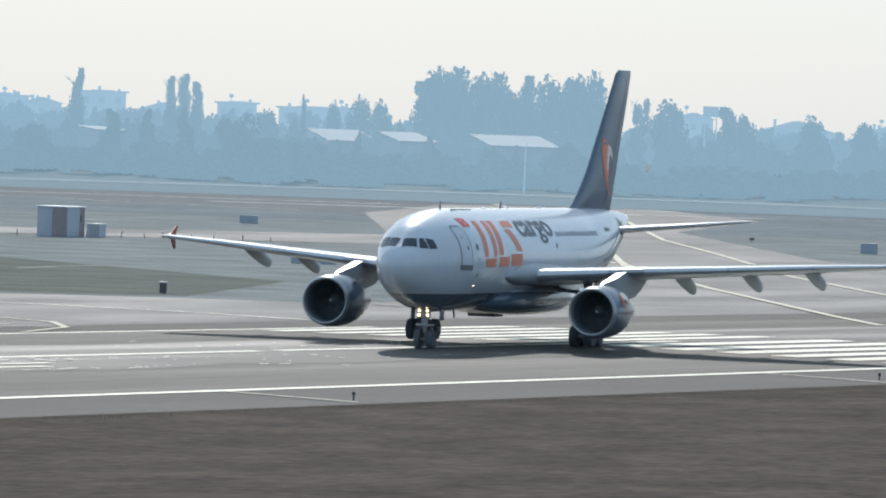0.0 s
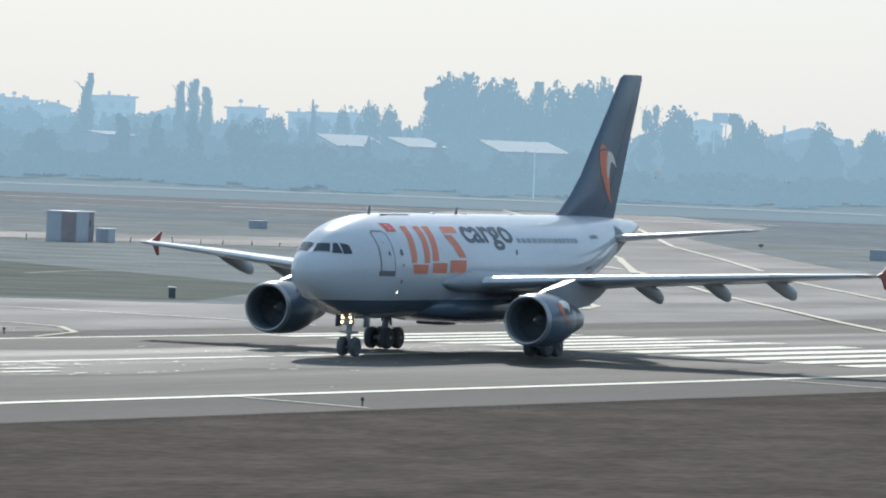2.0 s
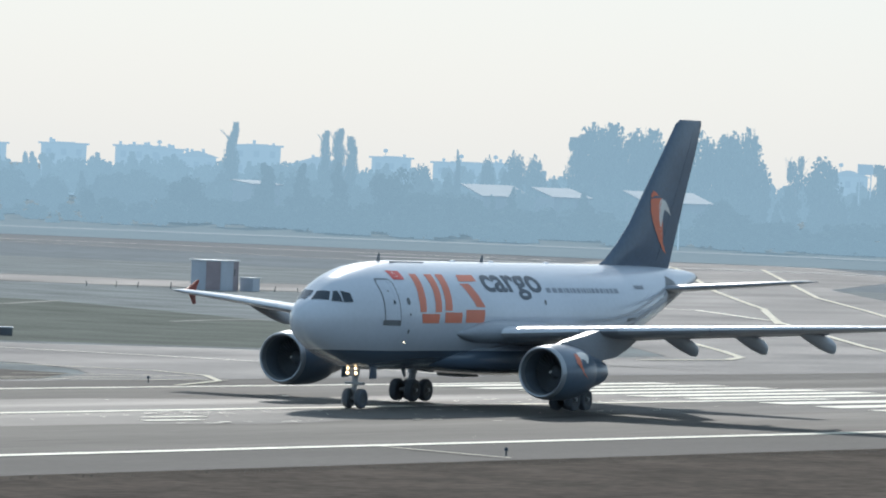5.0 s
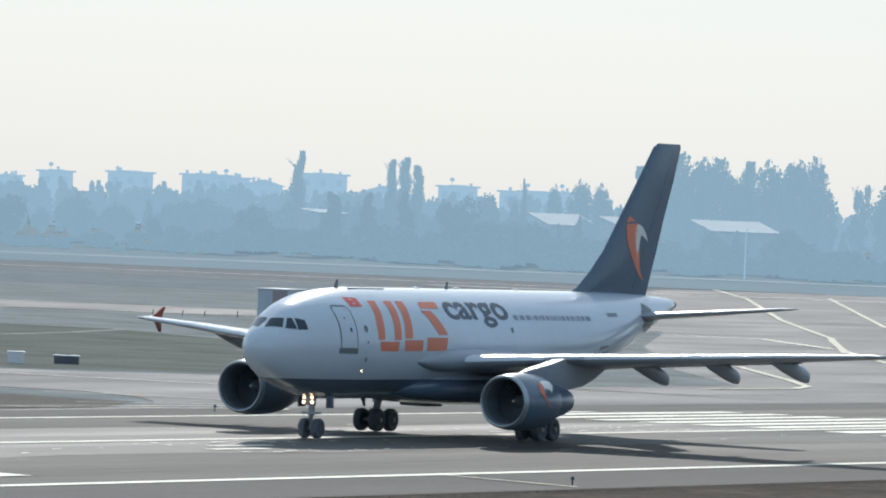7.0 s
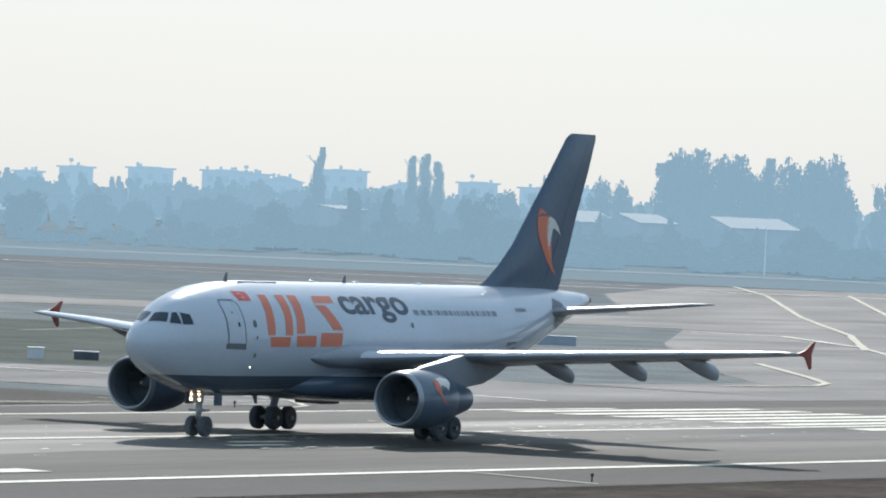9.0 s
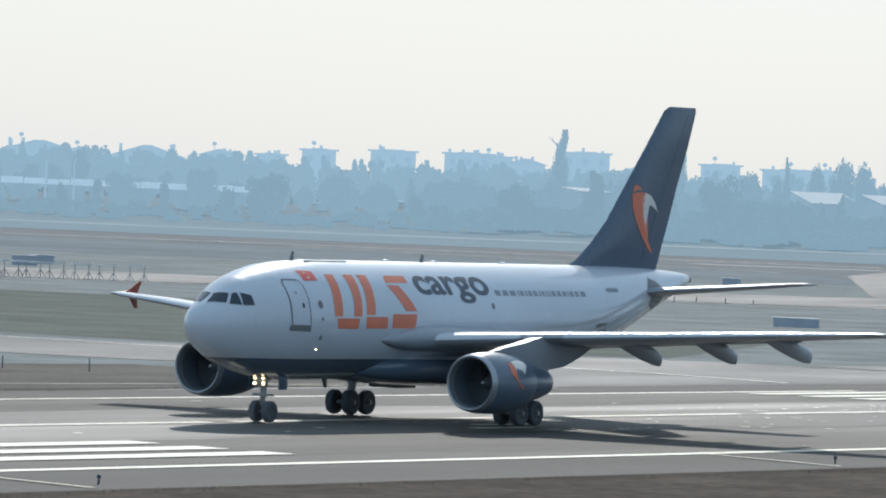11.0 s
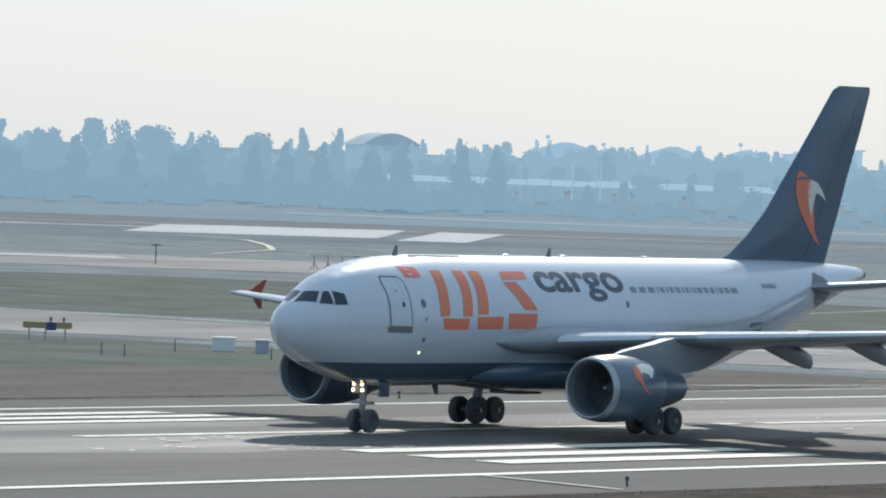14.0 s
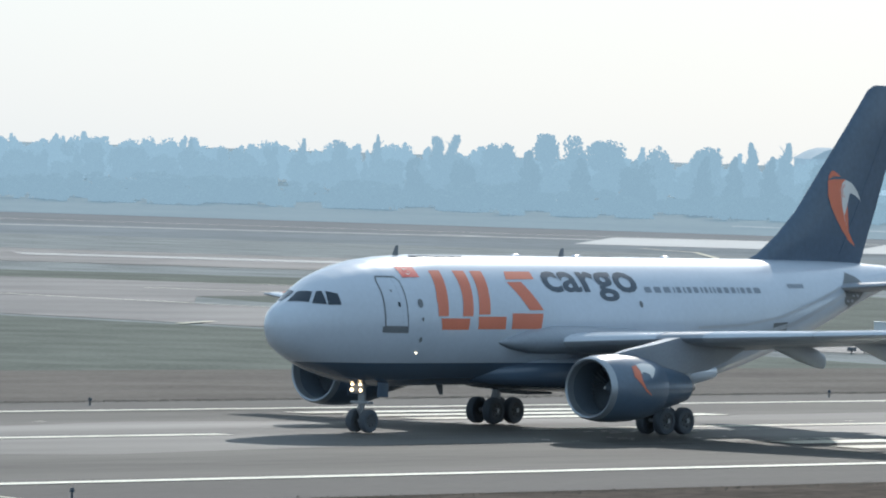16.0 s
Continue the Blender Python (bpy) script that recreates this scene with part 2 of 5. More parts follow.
def wording(name, text, x, z, size, material, parent, stretch=1.0):
    """Built-in lettering laid on the aircraft's left side, reading towards the tail."""
    cu = bpy.data.curves.new(name, "FONT")
    cu.body, cu.size, cu.resolution_u, cu.offset = text, size, 3, 0.022 * size
    ob = new(name, cu)
    me = bpy.data.meshes.new_from_object(ob.evaluated_get(bpy.context.evaluated_depsgraph_get()))
    bpy.data.objects.remove(ob)
    bm = bmesh.new()
    bm.from_mesh(me)
    for i in range(-2, 8):
        h = i * size * 0.15
        bmesh.ops.bisect_plane(bm, geom=bm.verts[:] + bm.edges[:] + bm.faces[:], plane_co=(0, h, 0), plane_no=(0, 1, 0))
    bmesh.ops.triangulate(bm, faces=bm.faces[:])
    for v in bm.verts:
        v.co = on_hull(x - v.co.x * stretch, z + v.co.y, 0.016)
    for f in bm.faces:
        if f.normal.y < 0:
            f.normal_flip()
    return part(name, bm, material, parent, "dark grey lettering that reads cargo", smooth=False)


def make_fuselage(plane):
    rings = []
    seg = 96
    for x, w, top, bottom, mid in HULL_LINES:
        ring = []
        for i in range(seg):
            a = 2 * math.pi * i / seg
            c, s = math.cos(a), math.sin(a)
            ring.append((x, w * c, mid + (top - mid if s > 0 else mid - bottom) * s))
        rings.append(ring)
    fine = []
    for a, b in zip(rings, rings[1:]):
        k = max(1, int((a[0][0] - b[0][0]) / (0.2 if a[0][0] > 16 else 1.2)))
        fine += [[tuple(Vector(p).lerp(Vector(q), i / k)) for p, q in zip(a, b)] for i in range(k)]
    fine.append(rings[-1])
    body = part("fuselage", loft(fine), HULL, plane, "white fuselage with a navy belly")
    # flight-deck panes, mirrored
    for side in (1, -1):
        for quad in (((20.60, 0.17, 5.53), (19.99, 0.87, 5.57), (19.54, 0.67, 6.0), (19.86, 0.08, 5.99)),
                     ((19.90, 0.98, 5.53), (19.36, 1.32, 5.50), (19.25, 0.90, 6.03), (19.44, 0.77, 6.01)),
                     ((19.30, 1.36, 5.48), (18.75, 1.62, 5.50), (18.72, 1.37, 5.95), (19.14, 1.01, 6.04))):
            pane(quad, side, body)
    # crew door with its outline and sill
    door = decal("crew_door", ((16.76, 4.66), (15.62, 4.65), (15.56, 6.50), (15.68, 6.66), (16.52, 6.66), (16.66, 6.52)), WHITE, body, "closed white crew door")
    ribbons("door_seam", ((16.78, 4.62), (16.80, 5.2), (16.70, 6.52), (16.55, 6.70), (15.66, 6.70), (15.52, 6.54), (15.60, 5.3), (15.60, 4.61), (16.78, 4.62)), 0.055, SEAM, door, "dark door outline", proud=0.02)
    decal("door_sill", ((16.92, 4.37), (15.55, 4.35), (15.55, 4.61), (16.92, 4.62)), SEAM, door, "grey scuff plate below the door", proud=0.02)
    decal("door_pane", ((16.07, 5.45), (15.95, 5.45), (15.95, 5.65), (16.07, 5.65)), GLASS, door, "small dark door window", proud=0.022)
    decal("door_latch", ((16.27, 6.07), (16.19, 6.07), (16.19, 6.16), (16.27, 6.16)), SEAM, door, proud=0.022)
    for x, z, r in ((14.78, 5.61, 0.19), (-0.43, 5.62, 0.15), (14.73, 4.94, 0.08), (14.75, 4.07, 0.12)):
        decal("port_hole", [(x + 0.8 * r * math.cos(a * math.pi / 5), z + r * math.sin(a * math.pi / 5)) for a in range(10)], SEAM, body, "small dark hull port", proud=0.02, step=0.4)
    decal("hull_light", [(14.78 + 0.035 * math.cos(a * math.pi / 4), 3.51 + 0.035 * math.sin(a * math.pi / 4)) for a in range(8)], BEACON, body, "small glowing hull light", proud=0.03)
    # national flag
    flag = decal("flag", ((15.10, 7.13), (14.05, 7.11), (14.18, 6.70), (15.19, 6.68)), RED, body, "red flag with a white crescent", proud=0.016)
    decal("crescent", [(14.74 + 0.17 * math.cos(a), 6.91 + 0.12 * math.sin(a)) for a in [i * 0.3 for i in range(3, 19)]] +
          [(14.70 + 0.13 * math.cos(a), 6.91 + 0.09 * math.sin(a)) for a in [i * 0.3 for i in range(18, 2, -1)]], PALE, flag, proud=0.022)
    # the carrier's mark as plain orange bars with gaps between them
    for poly in (((13.27, 6.99), (12.59, 6.99), (12.90, 5.96), (13.06, 5.07), (13.72, 5.07), (13.67, 5.81)),
                 ((11.73, 6.99), (10.94, 6.99), (11.21, 5.96), (11.41, 5.07), (12.11, 5.07), (11.90, 5.96)),
                 ((13.55, 4.98), (11.60, 4.98), (11.70, 4.50), (13.45, 4.50)),
                 ((10.55, 6.99), (9.76, 6.99), (10.03, 6.12), (10.23, 5.15), (11.01, 5.15), (10.78, 6.12)),
                 ((11.04, 5.06), (9.14, 5.06), (9.18, 4.52), (11.04, 4.52)),
                 ((8.21, 6.97), (6.43, 6.98), (6.49, 6.66), (8.45, 6.64)),
                 ((8.52, 6.54), (7.50, 6.54), (6.53, 5.34), (7.50, 5.34)),
                 ((8.71, 5.20), (6.58, 5.20), (6.72, 4.53), (8.76, 4.53))):
        decal("livery_mark", poly, ORANGE, body, "slanted orange livery bar")
    wording("hull_lettering", "cargo", 6.05, 6.17, 1.72, LETTER, body, stretch=1.74)
    # the address and the register, too small to letter: plain bars
    x = -1.0
    for i, w in enumerate((0.58, 0.58, 0.58, 0.12, 0.38, 0.16, 0.36, 0.40, 0.16, 0.26, 0.16, 0.16, 0.40, 0.40, 0.36, 0.12, 0.36, 0.42, 0.62)):
        decal("hull_bar", ((x, 6.38), (x - w * 0.8, 6.38), (x - w * 0.8, 6.13), (x, 6.13)), URL, body, "dark grey bar of lettering size")
        x -= w + 0.118
    for i in range(6):
        x = -11.95 - i * 0.23
        decal("hull_bar", ((x, 6.56), (x - 0.16, 6.56), (x - 0.16, 6.36), (x, 6.36)), URL, body, "dark grey bar of lettering size")
    # sweeping grey lines on the tail, and the seam of the cargo door ahead
    ribbons("livery_line", ((-4.5, 4.60), (-8.0, 4.72), (-11.0, 5.10), (-14.0, 5.75), (-16.6, 6.40)), 0.12, LINE, body, "curved grey livery line")
    ribbons("livery_line", ((-6.0, 4.10), (-9.0, 4.28), (-12.0, 4.75), (-15.0, 5.55), (-17.0, 6.10)), 0.2, LINE, body, "curved grey livery line")
    for side in (1, -1):
        decal("trim_plate", [(-17.95 + dx, 6.25 + dz) for dx, dz in ((1.0, 0.35), (1.05, -0.5), (0.35, -0.85), (-0.8, -0.35), (-1.15, 0.2), (-0.5, 0.6), (0.35, 0.85))], SEAM, body, "grey plate behind the tailplane root", side=side)
    decal("outflow_door", ((-10.25, 4.42), (-10.28, 4.80), (-11.5, 4.84), (-11.55, 4.41)), SEAM, body, "dark open outflow door")
    # blades and aerials along the back
    for x, h in ((13.6, 0.38), (2.2, 0.36)):
        part("aerial", loft([foil(0.42, 0.12, x, 0, 7.58, upright=True, n=6), foil(0.2, 0.12, x - 0.22, 0, 7.62 + h, upright=True, n=6)]), SEAM, body, "small dark blade aerial")
    for x in (5.2, 0.9, -5.5):
        part("antenna_dome", loft([[(x + 0.32 * k * math.cos(a * math.pi / 6), 0.16 * k * math.sin(a * math.pi / 6), 7.6 + hh) for a in range(12)] for k, hh in ((1, 0), (0.85, 0.06), (0.4, 0.10))]), WHITE, body)
    part("roof_strip", box(9.6, 13.2, 0.55, 0.62, 7.545, 7.60), SEAM, body, "thin dark roof strip")
    part("belly_aerial", loft([foil(0.5, 0.1, 10.4, 0, 2.02, upright=True, n=6), foil(0.25, 0.1, 10.1, 0, 1.58, upright=True, n=6)]), SEAM, body)
    # wing-to-body fairing
    rings = []
    for x, w, top, bottom in ((9.4, 1.5, 3.0, 2.1), (8.2, 2.25, 3.15, 1.95), (6.0, 2.75, 3.4, 1.76), (2.0, 2.95, 3.6, 1.62), (-2.0, 2.9, 3.6, 1.64), (-5.0, 2.6, 3.4, 1.8), (-7.2, 1.9, 3.0, 2.1)):
        mid = (top + bottom) / 2
        rings.append([(x, w * math.copysign(abs(math.cos(a)) ** 0.7, math.cos(a)), mid + (top - mid) * math.copysign(abs(math.sin(a)) ** 0.7, math.sin(a))) for a in [2 * math.pi * i / 36 for i in range(36)]])
    part("belly_fairing", loft(rings), HULL, body, "navy and white fairing under the wing root")
    part("ram_inlet", box(3.2, 5.0, -0.8, 0.8, 1.58, 1.8, bevel=0.1), SEAM, body)
    return body


def make_wing(plane, side):
    # span station, leading edge, chord, height, thickness
    stations = ((2.2, 6.6, 10.4, 3.90, 0.112), (3.2, 6.1, 9.6, 3.99, 0.108), (7.9, 3.55, 7.7, 4.33, 0.102), (12.9, 0.85, 5.9, 4.63, 0.105), (17.5, -1.55, 4.25, 4.92, 0.11), (21.7, -3.45, 2.75, 5.16, 0.10), (22.2, -3.75, 2.4, 5.17, 0.06))
    rings = [foil(c, t, x, side * y, z, tilt=-0.05) for y, x, c, z, t in stations]
    wing = part("wing", loft(rings), WING, plane, "long grey swept wing")
    # bright slats along the leading edge
    for y0, y1 in ((3.3, 7.0), (8.8, 13.0), (13.05, 17.3), (17.35, 21.5)):
        bm_rings = []
        for i in range(5):
            y = y0 + (y1 - y0) * i / 4
            for a, b in zip(stations, stations[1:]):
                if a[0] <= y <= b[0]:
                    u = (y - a[0]) / (b[0] - a[0])
                    x, c, z, t = [p + (q - p) * u for p, q in zip(a[1:], b[1:])]
            full = foil(c, t * 1.03, x + 0.012, side * y, z, tilt=-0.05)
            bm_rings.append([full[k] for k in (5, 4, 3, 2, 1, 0, 25, 24, 23, 22)])
        part("slat", loft(bm_rings, cap=False, closed=False), SLAT, wing, "bare metal leading-edge slat")
    # flap-track fairings
    for y, x0, x1, zt, drop in ((9.6, 0.2, -4.75, 4.36, 1.05), (13.2, -1.4, -5.75, 4.48, 0.9), (16.6, -2.4, -7.0, 4.66, 0.86)):
        rs = []
        for u, w, h in ((0, 0.06, 0.06), (0.12, 0.17, 0.18), (0.35, 0.25, 0.32), (0.65, 0.27, 0.42), (0.90, 0.22, 0.40), (0.99, 0.17, 0.32), (1, 0.10, 0.22)):
            x, z = x0 + (x1 - x0) * u, zt - drop * (u ** 1.2) + 0.05
            rs.append([(x, side * y + w * math.cos(a), z + h * math.sin(a)) for a in [2 * math.pi * i / 14 for i in range(14)]])
        part("flap_fairing", loft(rs), SLATE, wing, "canoe-shaped flap fairing")
    # wing-tip fence
    y = side * 22.2
    bm = bmesh.new()
    rim = ((-4.7, 5.17), (-5.5, 5.32), (-6.42, 5.76), (-6.62, 5.74), (-6.22, 5.1), (-6.32, 4.42), (-6.12, 4.40), (-5.6, 4.98))
    ra = [bm.verts.new((x, y - 0.04, z)) for x, z in rim]
    rb = [bm.verts.new((x, y + 0.04, z)) for x, z in rim]
    bm.faces.new(ra), bm.faces.new(rb[::-1])
    for i in range(len(rim)):
        j = (i + 1) % len(rim)
        bm.faces.new((ra[i], rb[i], rb[j], ra[j]))
    bmesh.ops.recalc_face_normals(bm, faces=bm.faces)
    part("wing_fence", bm, FENCE, wing, "dull red wing-tip fence", smooth=False)
    rs = []
    for x, w, h, zc in ((9.5, 0.05, 0.05, 3.95), (8.6, 0.35, 0.30, 3.96), (7.4, 0.62, 0.52, 4.0), (6.0, 0.85, 0.62, 4.05), (4.0, 0.95, 0.62, 4.08), (0.0, 0.9, 0.55, 4.0)):
        rs.append([(x, side * 2.62 + w * math.cos(a), zc + h * math.sin(a)) for a in [2 * math.pi * i / 20 for i in range(20)]])
    part("root_fairing", loft(rs), WING, wing, "smooth grey wing-root fairing")
    # trailing-edge seam between wing and flap
    part("flap", loft([foil(2.1, 0.09, -1.85, side * 3.3, 3.72, tilt=-0.12), foil(1.9, 0.09, -2.55, side * 7.7, 4.10, tilt=-0.12)]), WING, wing, "inboard grey flap")
    part("flap", loft([foil(1.7, 0.09, -2.75, side * 8.3, 4.12, tilt=-0.12), foil(1.15, 0.09, -4.55, side * 17.0, 4.70, tilt=-0.12)]), WING, wing, "outboard grey flap")
    return wing


def make_engine(plane, side):
    y, z = side * 7.7, 2.2
    at = Matrix.Translation((0, y, z))
    def spin(name, prof, m, parent, label="", seg=48, cap=False):
        bm = spun(prof, seg, cap)
        bm.transform(at)
        return part(name, bm, m, parent, label)
    cowl = spin("engine", ((9.50, 1.37), (9.1, 1.43), (8.2, 1.46), (7.2, 1.43), (6.4, 1.34), (5.9, 1.24), (5.7, 1.19), (5.7, 1.12), (6.2, 1.10)), NAVYM, plane, "navy engine cowling with a bright lip")
    spin("intake_lip", ((9.50, 1.375), (9.70, 1.33), (9.80, 1.26), (9.76, 1.19), (9.60, 1.145), (9.40, 1.125)), LIP, cowl, "polished metal intake lip")
    spin("intake_duct", ((9.42, 1.128), (9.0, 1.12), (8.3, 1.15), (7.9, 1.16)), INLET, cowl, "dark intake duct")
    spin("fan_disc", ((7.92, 1.165), (7.9, 0.3), (7.9, 0.02)), INLET, cowl)
    bm = bmesh.new()
    bm.faces.new([bm.verts.new(p) for p in ((0.20, 0.05, 0.34), (0.02, -0.05, 0.34), (-0.02, -0.12, 1.13), (0.22, 0.06, 1.13))])
    blade = part("fan_blade", bm, BLADE, cowl, "dark curved fan blade", smooth=False)
    for i in range(34):
        ob = blade if i == 0 else new("fan_blade", blade.data)
        ob.parent = cowl
        ob.matrix_basis = Matrix.Translation((8.0, y, z)) @ Matrix.Rotation(2 * math.pi * i / 34, 4, "X")
    spin("spinner", ((8.62, 0.02), (8.5, 0.12), (8.25, 0.26), (8.0, 0.36)), BLADE, cowl, "pointed fan spinner", seg=24)
    bm = bmesh.new()
    bm.faces.new([bm.verts.new((8.66 - 0.1 * i / 5, y + (0.03 + 0.024 * i) * math.cos(0.7 * i), z + (0.03 + 0.024 * i) * math.sin(0.7 * i))) for i in range(6)])
    part("spinner_mark", bm, PALE, cowl, "pale comma painted on the spinner", smooth=False)
    core = spin("core_cowl", ((6.3, 1.0), (5.6, 0.98), (4.8, 0.92), (3.9, 0.76), (3.3, 0.62), (3.3, 0.56), (3.7, 0.54)), NAVYM, cowl, "dark core cowling")
    spin("exhaust_plug", ((3.6, 0.44), (3.0, 0.36), (2.5, 0.16), (2.35, 0.02)), NOZZLE, core, "burnt metal exhaust cone", seg=28)
    # orange and white flash on the outboard cowling
    for poly, m, nm in ((((8.26, 42), (7.92, 44), (7.82, 33), (7.84, 15), (7.63, 2), (7.14, -11), (7.62, -3), (8.06, 12), (8.36, 22)), ORANGE, "orange flash on the cowling"),
                        (((7.88, 46), (7.28, 50), (6.71, 48), (6.62, 38), (6.86, 28), (7.11, 19), (7.24, 27), (7.64, 31), (7.78, 26), (7.8, 33)), PALE, "pale grey flash on the cowling")):
        bm = bmesh.new()
        vs = []
        for x, ang in poly:
            r = 1.485
            vs.append(bm.verts.new((x, y + side * r * math.cos(radians(ang)), z + r * math.sin(radians(ang)))))
        bm.faces.new(vs)
        bmesh.ops.triangulate(bm, faces=bm.faces[:])
        bmesh.ops.subdivide_edges(bm, edges=bm.edges[:], cuts=3, use_grid_fill=True)
        for v in bm.verts:
            d = Vector((v.co.y - y, v.co.z - z))
            rr = 1.474 - max(0.0, 8.2 - v.co.x) * 0.03 - max(0.0, 7.2 - v.co.x) * 0.05
            d = d.normalized() * rr
            v.co.y, v.co.z = y + d.x, z + d.y
        bmesh.ops.recalc_face_normals(bm, faces=bm.faces)
        part("cowl_flash", bm, m, cowl, nm)
    # pylon from the cowling up to the wing
    rs = []
    for x, w, zt, zb in ((8.3, 0.05, 3.62, 3.5), (7.2, 0.18, 3.84, 3.4), (5.5, 0.26, 4.08, 3.2), (3.6, 0.28, 4.42, 2.75), (1.6, 0.26, 4.42, 2.95), (0.2, 0.2, 4.38, 3.35), (-1.4, 0.06, 4.3, 3.95)):
        rs.append([(x, y + w, zt), (x, y - w, zt), (x, y - w * 1.1, (zt + zb) / 2), (x, y - w * 0.6, zb), (x, y + w * 0.6, zb), (x, y + w * 1.1, (zt + zb) / 2)])
    part("pylon", loft(rs), WING, cowl, "grey engine pylon")
    part("strake", loft([foil(1.5, 0.04, 8.3, y - side * 1.05, z + 1.0, upright=True, n=5), foil(0.9, 0.04, 7.8, y - side * 1.33, z + 1.28, upright=True, n=5)]), WHITE, cowl, "small white cowling strake")
    cowl.location.x = -0.3


# height, leading edge, chord, thickness
FIN = ((7.45, -11.25, 9.15, 0.05), (7.85, -12.4, 8.2, 0.075), (8.75, -13.85, 7.1, 0.095), (9.85, -15.25, 6.2, 0.10), (11.6, -16.9, 5.25, 0.10), (13.75, -18.95, 4.2, 0.10), (15.55, -20.6, 3.25, 0.10), (15.80, -21.1, 2.7, 0.05))


def fin_half(x, z):
    """Half the fin's thickness at a station and a height."""
    for a, b in zip(FIN, FIN[1:]):
        if a[0] <= z <= b[0]:
            lead, chord, t = [p + (q - p) * (z - a[0]) / (b[0] - a[0]) for p, q in zip(a[1:], b[1:])]
            q = min(0.98, max(0.02, (lead - x) / chord))
            return 5 * t * (0.2969 * math.sqrt(q) - 0.126 * q - 0.3516 * q * q + 0.2843 * q ** 3 - 0.1036 * q ** 4) * chord
    return 0.1


def make_tail(plane):
    rings = [foil(c, t, x, 0, z, upright=True) for z, x, c, t in FIN]
    fin = part("tail_fin", loft(rings), FINM, plane, "tall navy tail fin with an orange swoosh")
    # swoosh: orange and pale crescents on both faces
    for side in (1, -1):
        for pts, m, nm in ((((-17.37, 11.31), (-17.81, 11.37), (-18.7, 11.38), (-18.44, 11.2), (-18.33, 10.85), (-18.45, 10.26), (-18.7, 9.63), (-19.14, 9.0), (-19.85, 8.27), (-19.3, 8.5), (-18.6, 9.02), (-17.99, 9.63), (-17.61, 10.08), (-17.36, 10.63)), ORANGE, "orange swoosh"),
                           (((-18.71, 11.36), (-19.25, 11.21), (-19.72, 10.86), (-20.1, 10.38), (-19.73, 10.58), (-19.27, 10.73), (-18.87, 10.73), (-18.66, 10.52), (-18.59, 10.14), (-18.75, 9.63), (-19.14, 9.0), (-18.71, 9.64), (-18.46, 10.26), (-18.34, 10.85), (-18.45, 11.19)), PALE, "pale swoosh edge"),
                           (((-17.7, 11.77), (-17.88, 11.73), (-18.34, 11.5), (-17.81, 11.5), (-17.41, 11.36), (-17.49, 11.59)), ORANGE, "small orange cap above the swoosh")):
            bm = bmesh.new()
            bm.faces.new([bm.verts.new((x, side * 0.0, zz)) for x, zz in pts])
            bmesh.ops.triangulate(bm, faces=bm.faces[:])
            bmesh.ops.subdivide_edges(bm, edges=bm.edges[:], cuts=2, use_grid_fill=True)
            for v in bm.verts:
                h = fin_half(v.co.x, v.co.z)
                v.co.y = side * (h * (1.0 if side > 0 else 0.75) + 0.018)
            bmesh.ops.recalc_face_normals(bm, faces=bm.faces)
            part("swoosh", bm, m, fin, nm, smooth=False)
    part("rudder_gap", loft([[(x, y * fin_half(x, z) * 1.06, z) for x, y in ((x0, 1), (x0 - 0.05, 1), (x0 - 0.05, -0.75), (x0, -0.75))] for z, x0 in [(7.9 + 0.5 * i, -18.44 - 4.41 * (0.15 + 0.5 * i) / 7.65) for i in range(16)]]), FINM, fin, "rudder hinge line", smooth=False)
    for side in (1, -1):
        rings = [foil(c, t, x, side * y, zz) for y, x, c, zz, t in ((0.7, -15.9, 5.2, 6.30, 0.10), (1.6, -16.6, 4.8, 6.38, 0.10), (5.0, -18.85, 3.4, 6.74, 0.10), (7.9, -20.9, 2.2, 7.06, 0.09), (8.13, -21.4, 1.6, 7.08, 0.05))]
        part("tailplane", loft(rings), WING, plane, "grey swept tailplane")
    part("exhaust_pipe", spunx((-23.3, 0.26, 6.98), (-23.75, 0.2, 6.99)), NOZZLE, plane, "burnt metal tail exhaust")


def spunx(a, b):
    return loft([[(p[0], p[1] * math.cos(i * math.pi / 8), p[2] + p[1] * math.sin(i * math.pi / 8)) for i in range(16)] for p in (a, b)])


WHEELS = []


def make_wheel(gear, x, y, r, w):
    """A tyre that rolls about its own axle, with its rim."""
    prof = ((-w / 2, r * 0.62), (-w / 2, r * 0.80), (-w * 0.46, r * 0.92), (-w * 0.3, r * 0.985), (0, r), (w * 0.3, r * 0.985), (w * 0.46, r * 0.92), (w / 2, r * 0.80), (w / 2, r * 0.62))
    bm = spun(prof, 36)
    bm.transform(Matrix.Rotation(radians(90), 4, "Z"))
    tyre = part("wheel", bm, TYRE, gear, "black rubber aircraft tyre")
    tyre.location = (x, y, r)
    bm = spun(((-w * 0.40, 0.02), (-w * 0.42, r * 0.25), (-w * 0.36, r * 0.45), (-w * 0.47, r * 0.62), (w * 0.47, r * 0.62), (w * 0.36, r * 0.45), (w * 0.42, r * 0.25), (w * 0.40, 0.02)), 24)
    bm.transform(Matrix.Rotation(radians(90), 4, "Z"))
    for i in range(6):
        a = i * math.pi / 3
        for s in (-1, 1):
            bmesh.ops.create_cube(bm, size=0.07, matrix=Matrix.Translation((r * 0.4 * math.cos(a), s * w * 0.40, r * 0.4 * math.sin(a))))
    part("rim", bm, RIM, tyre, "pale metal wheel rim")
    WHEELS.append((tyre, r))


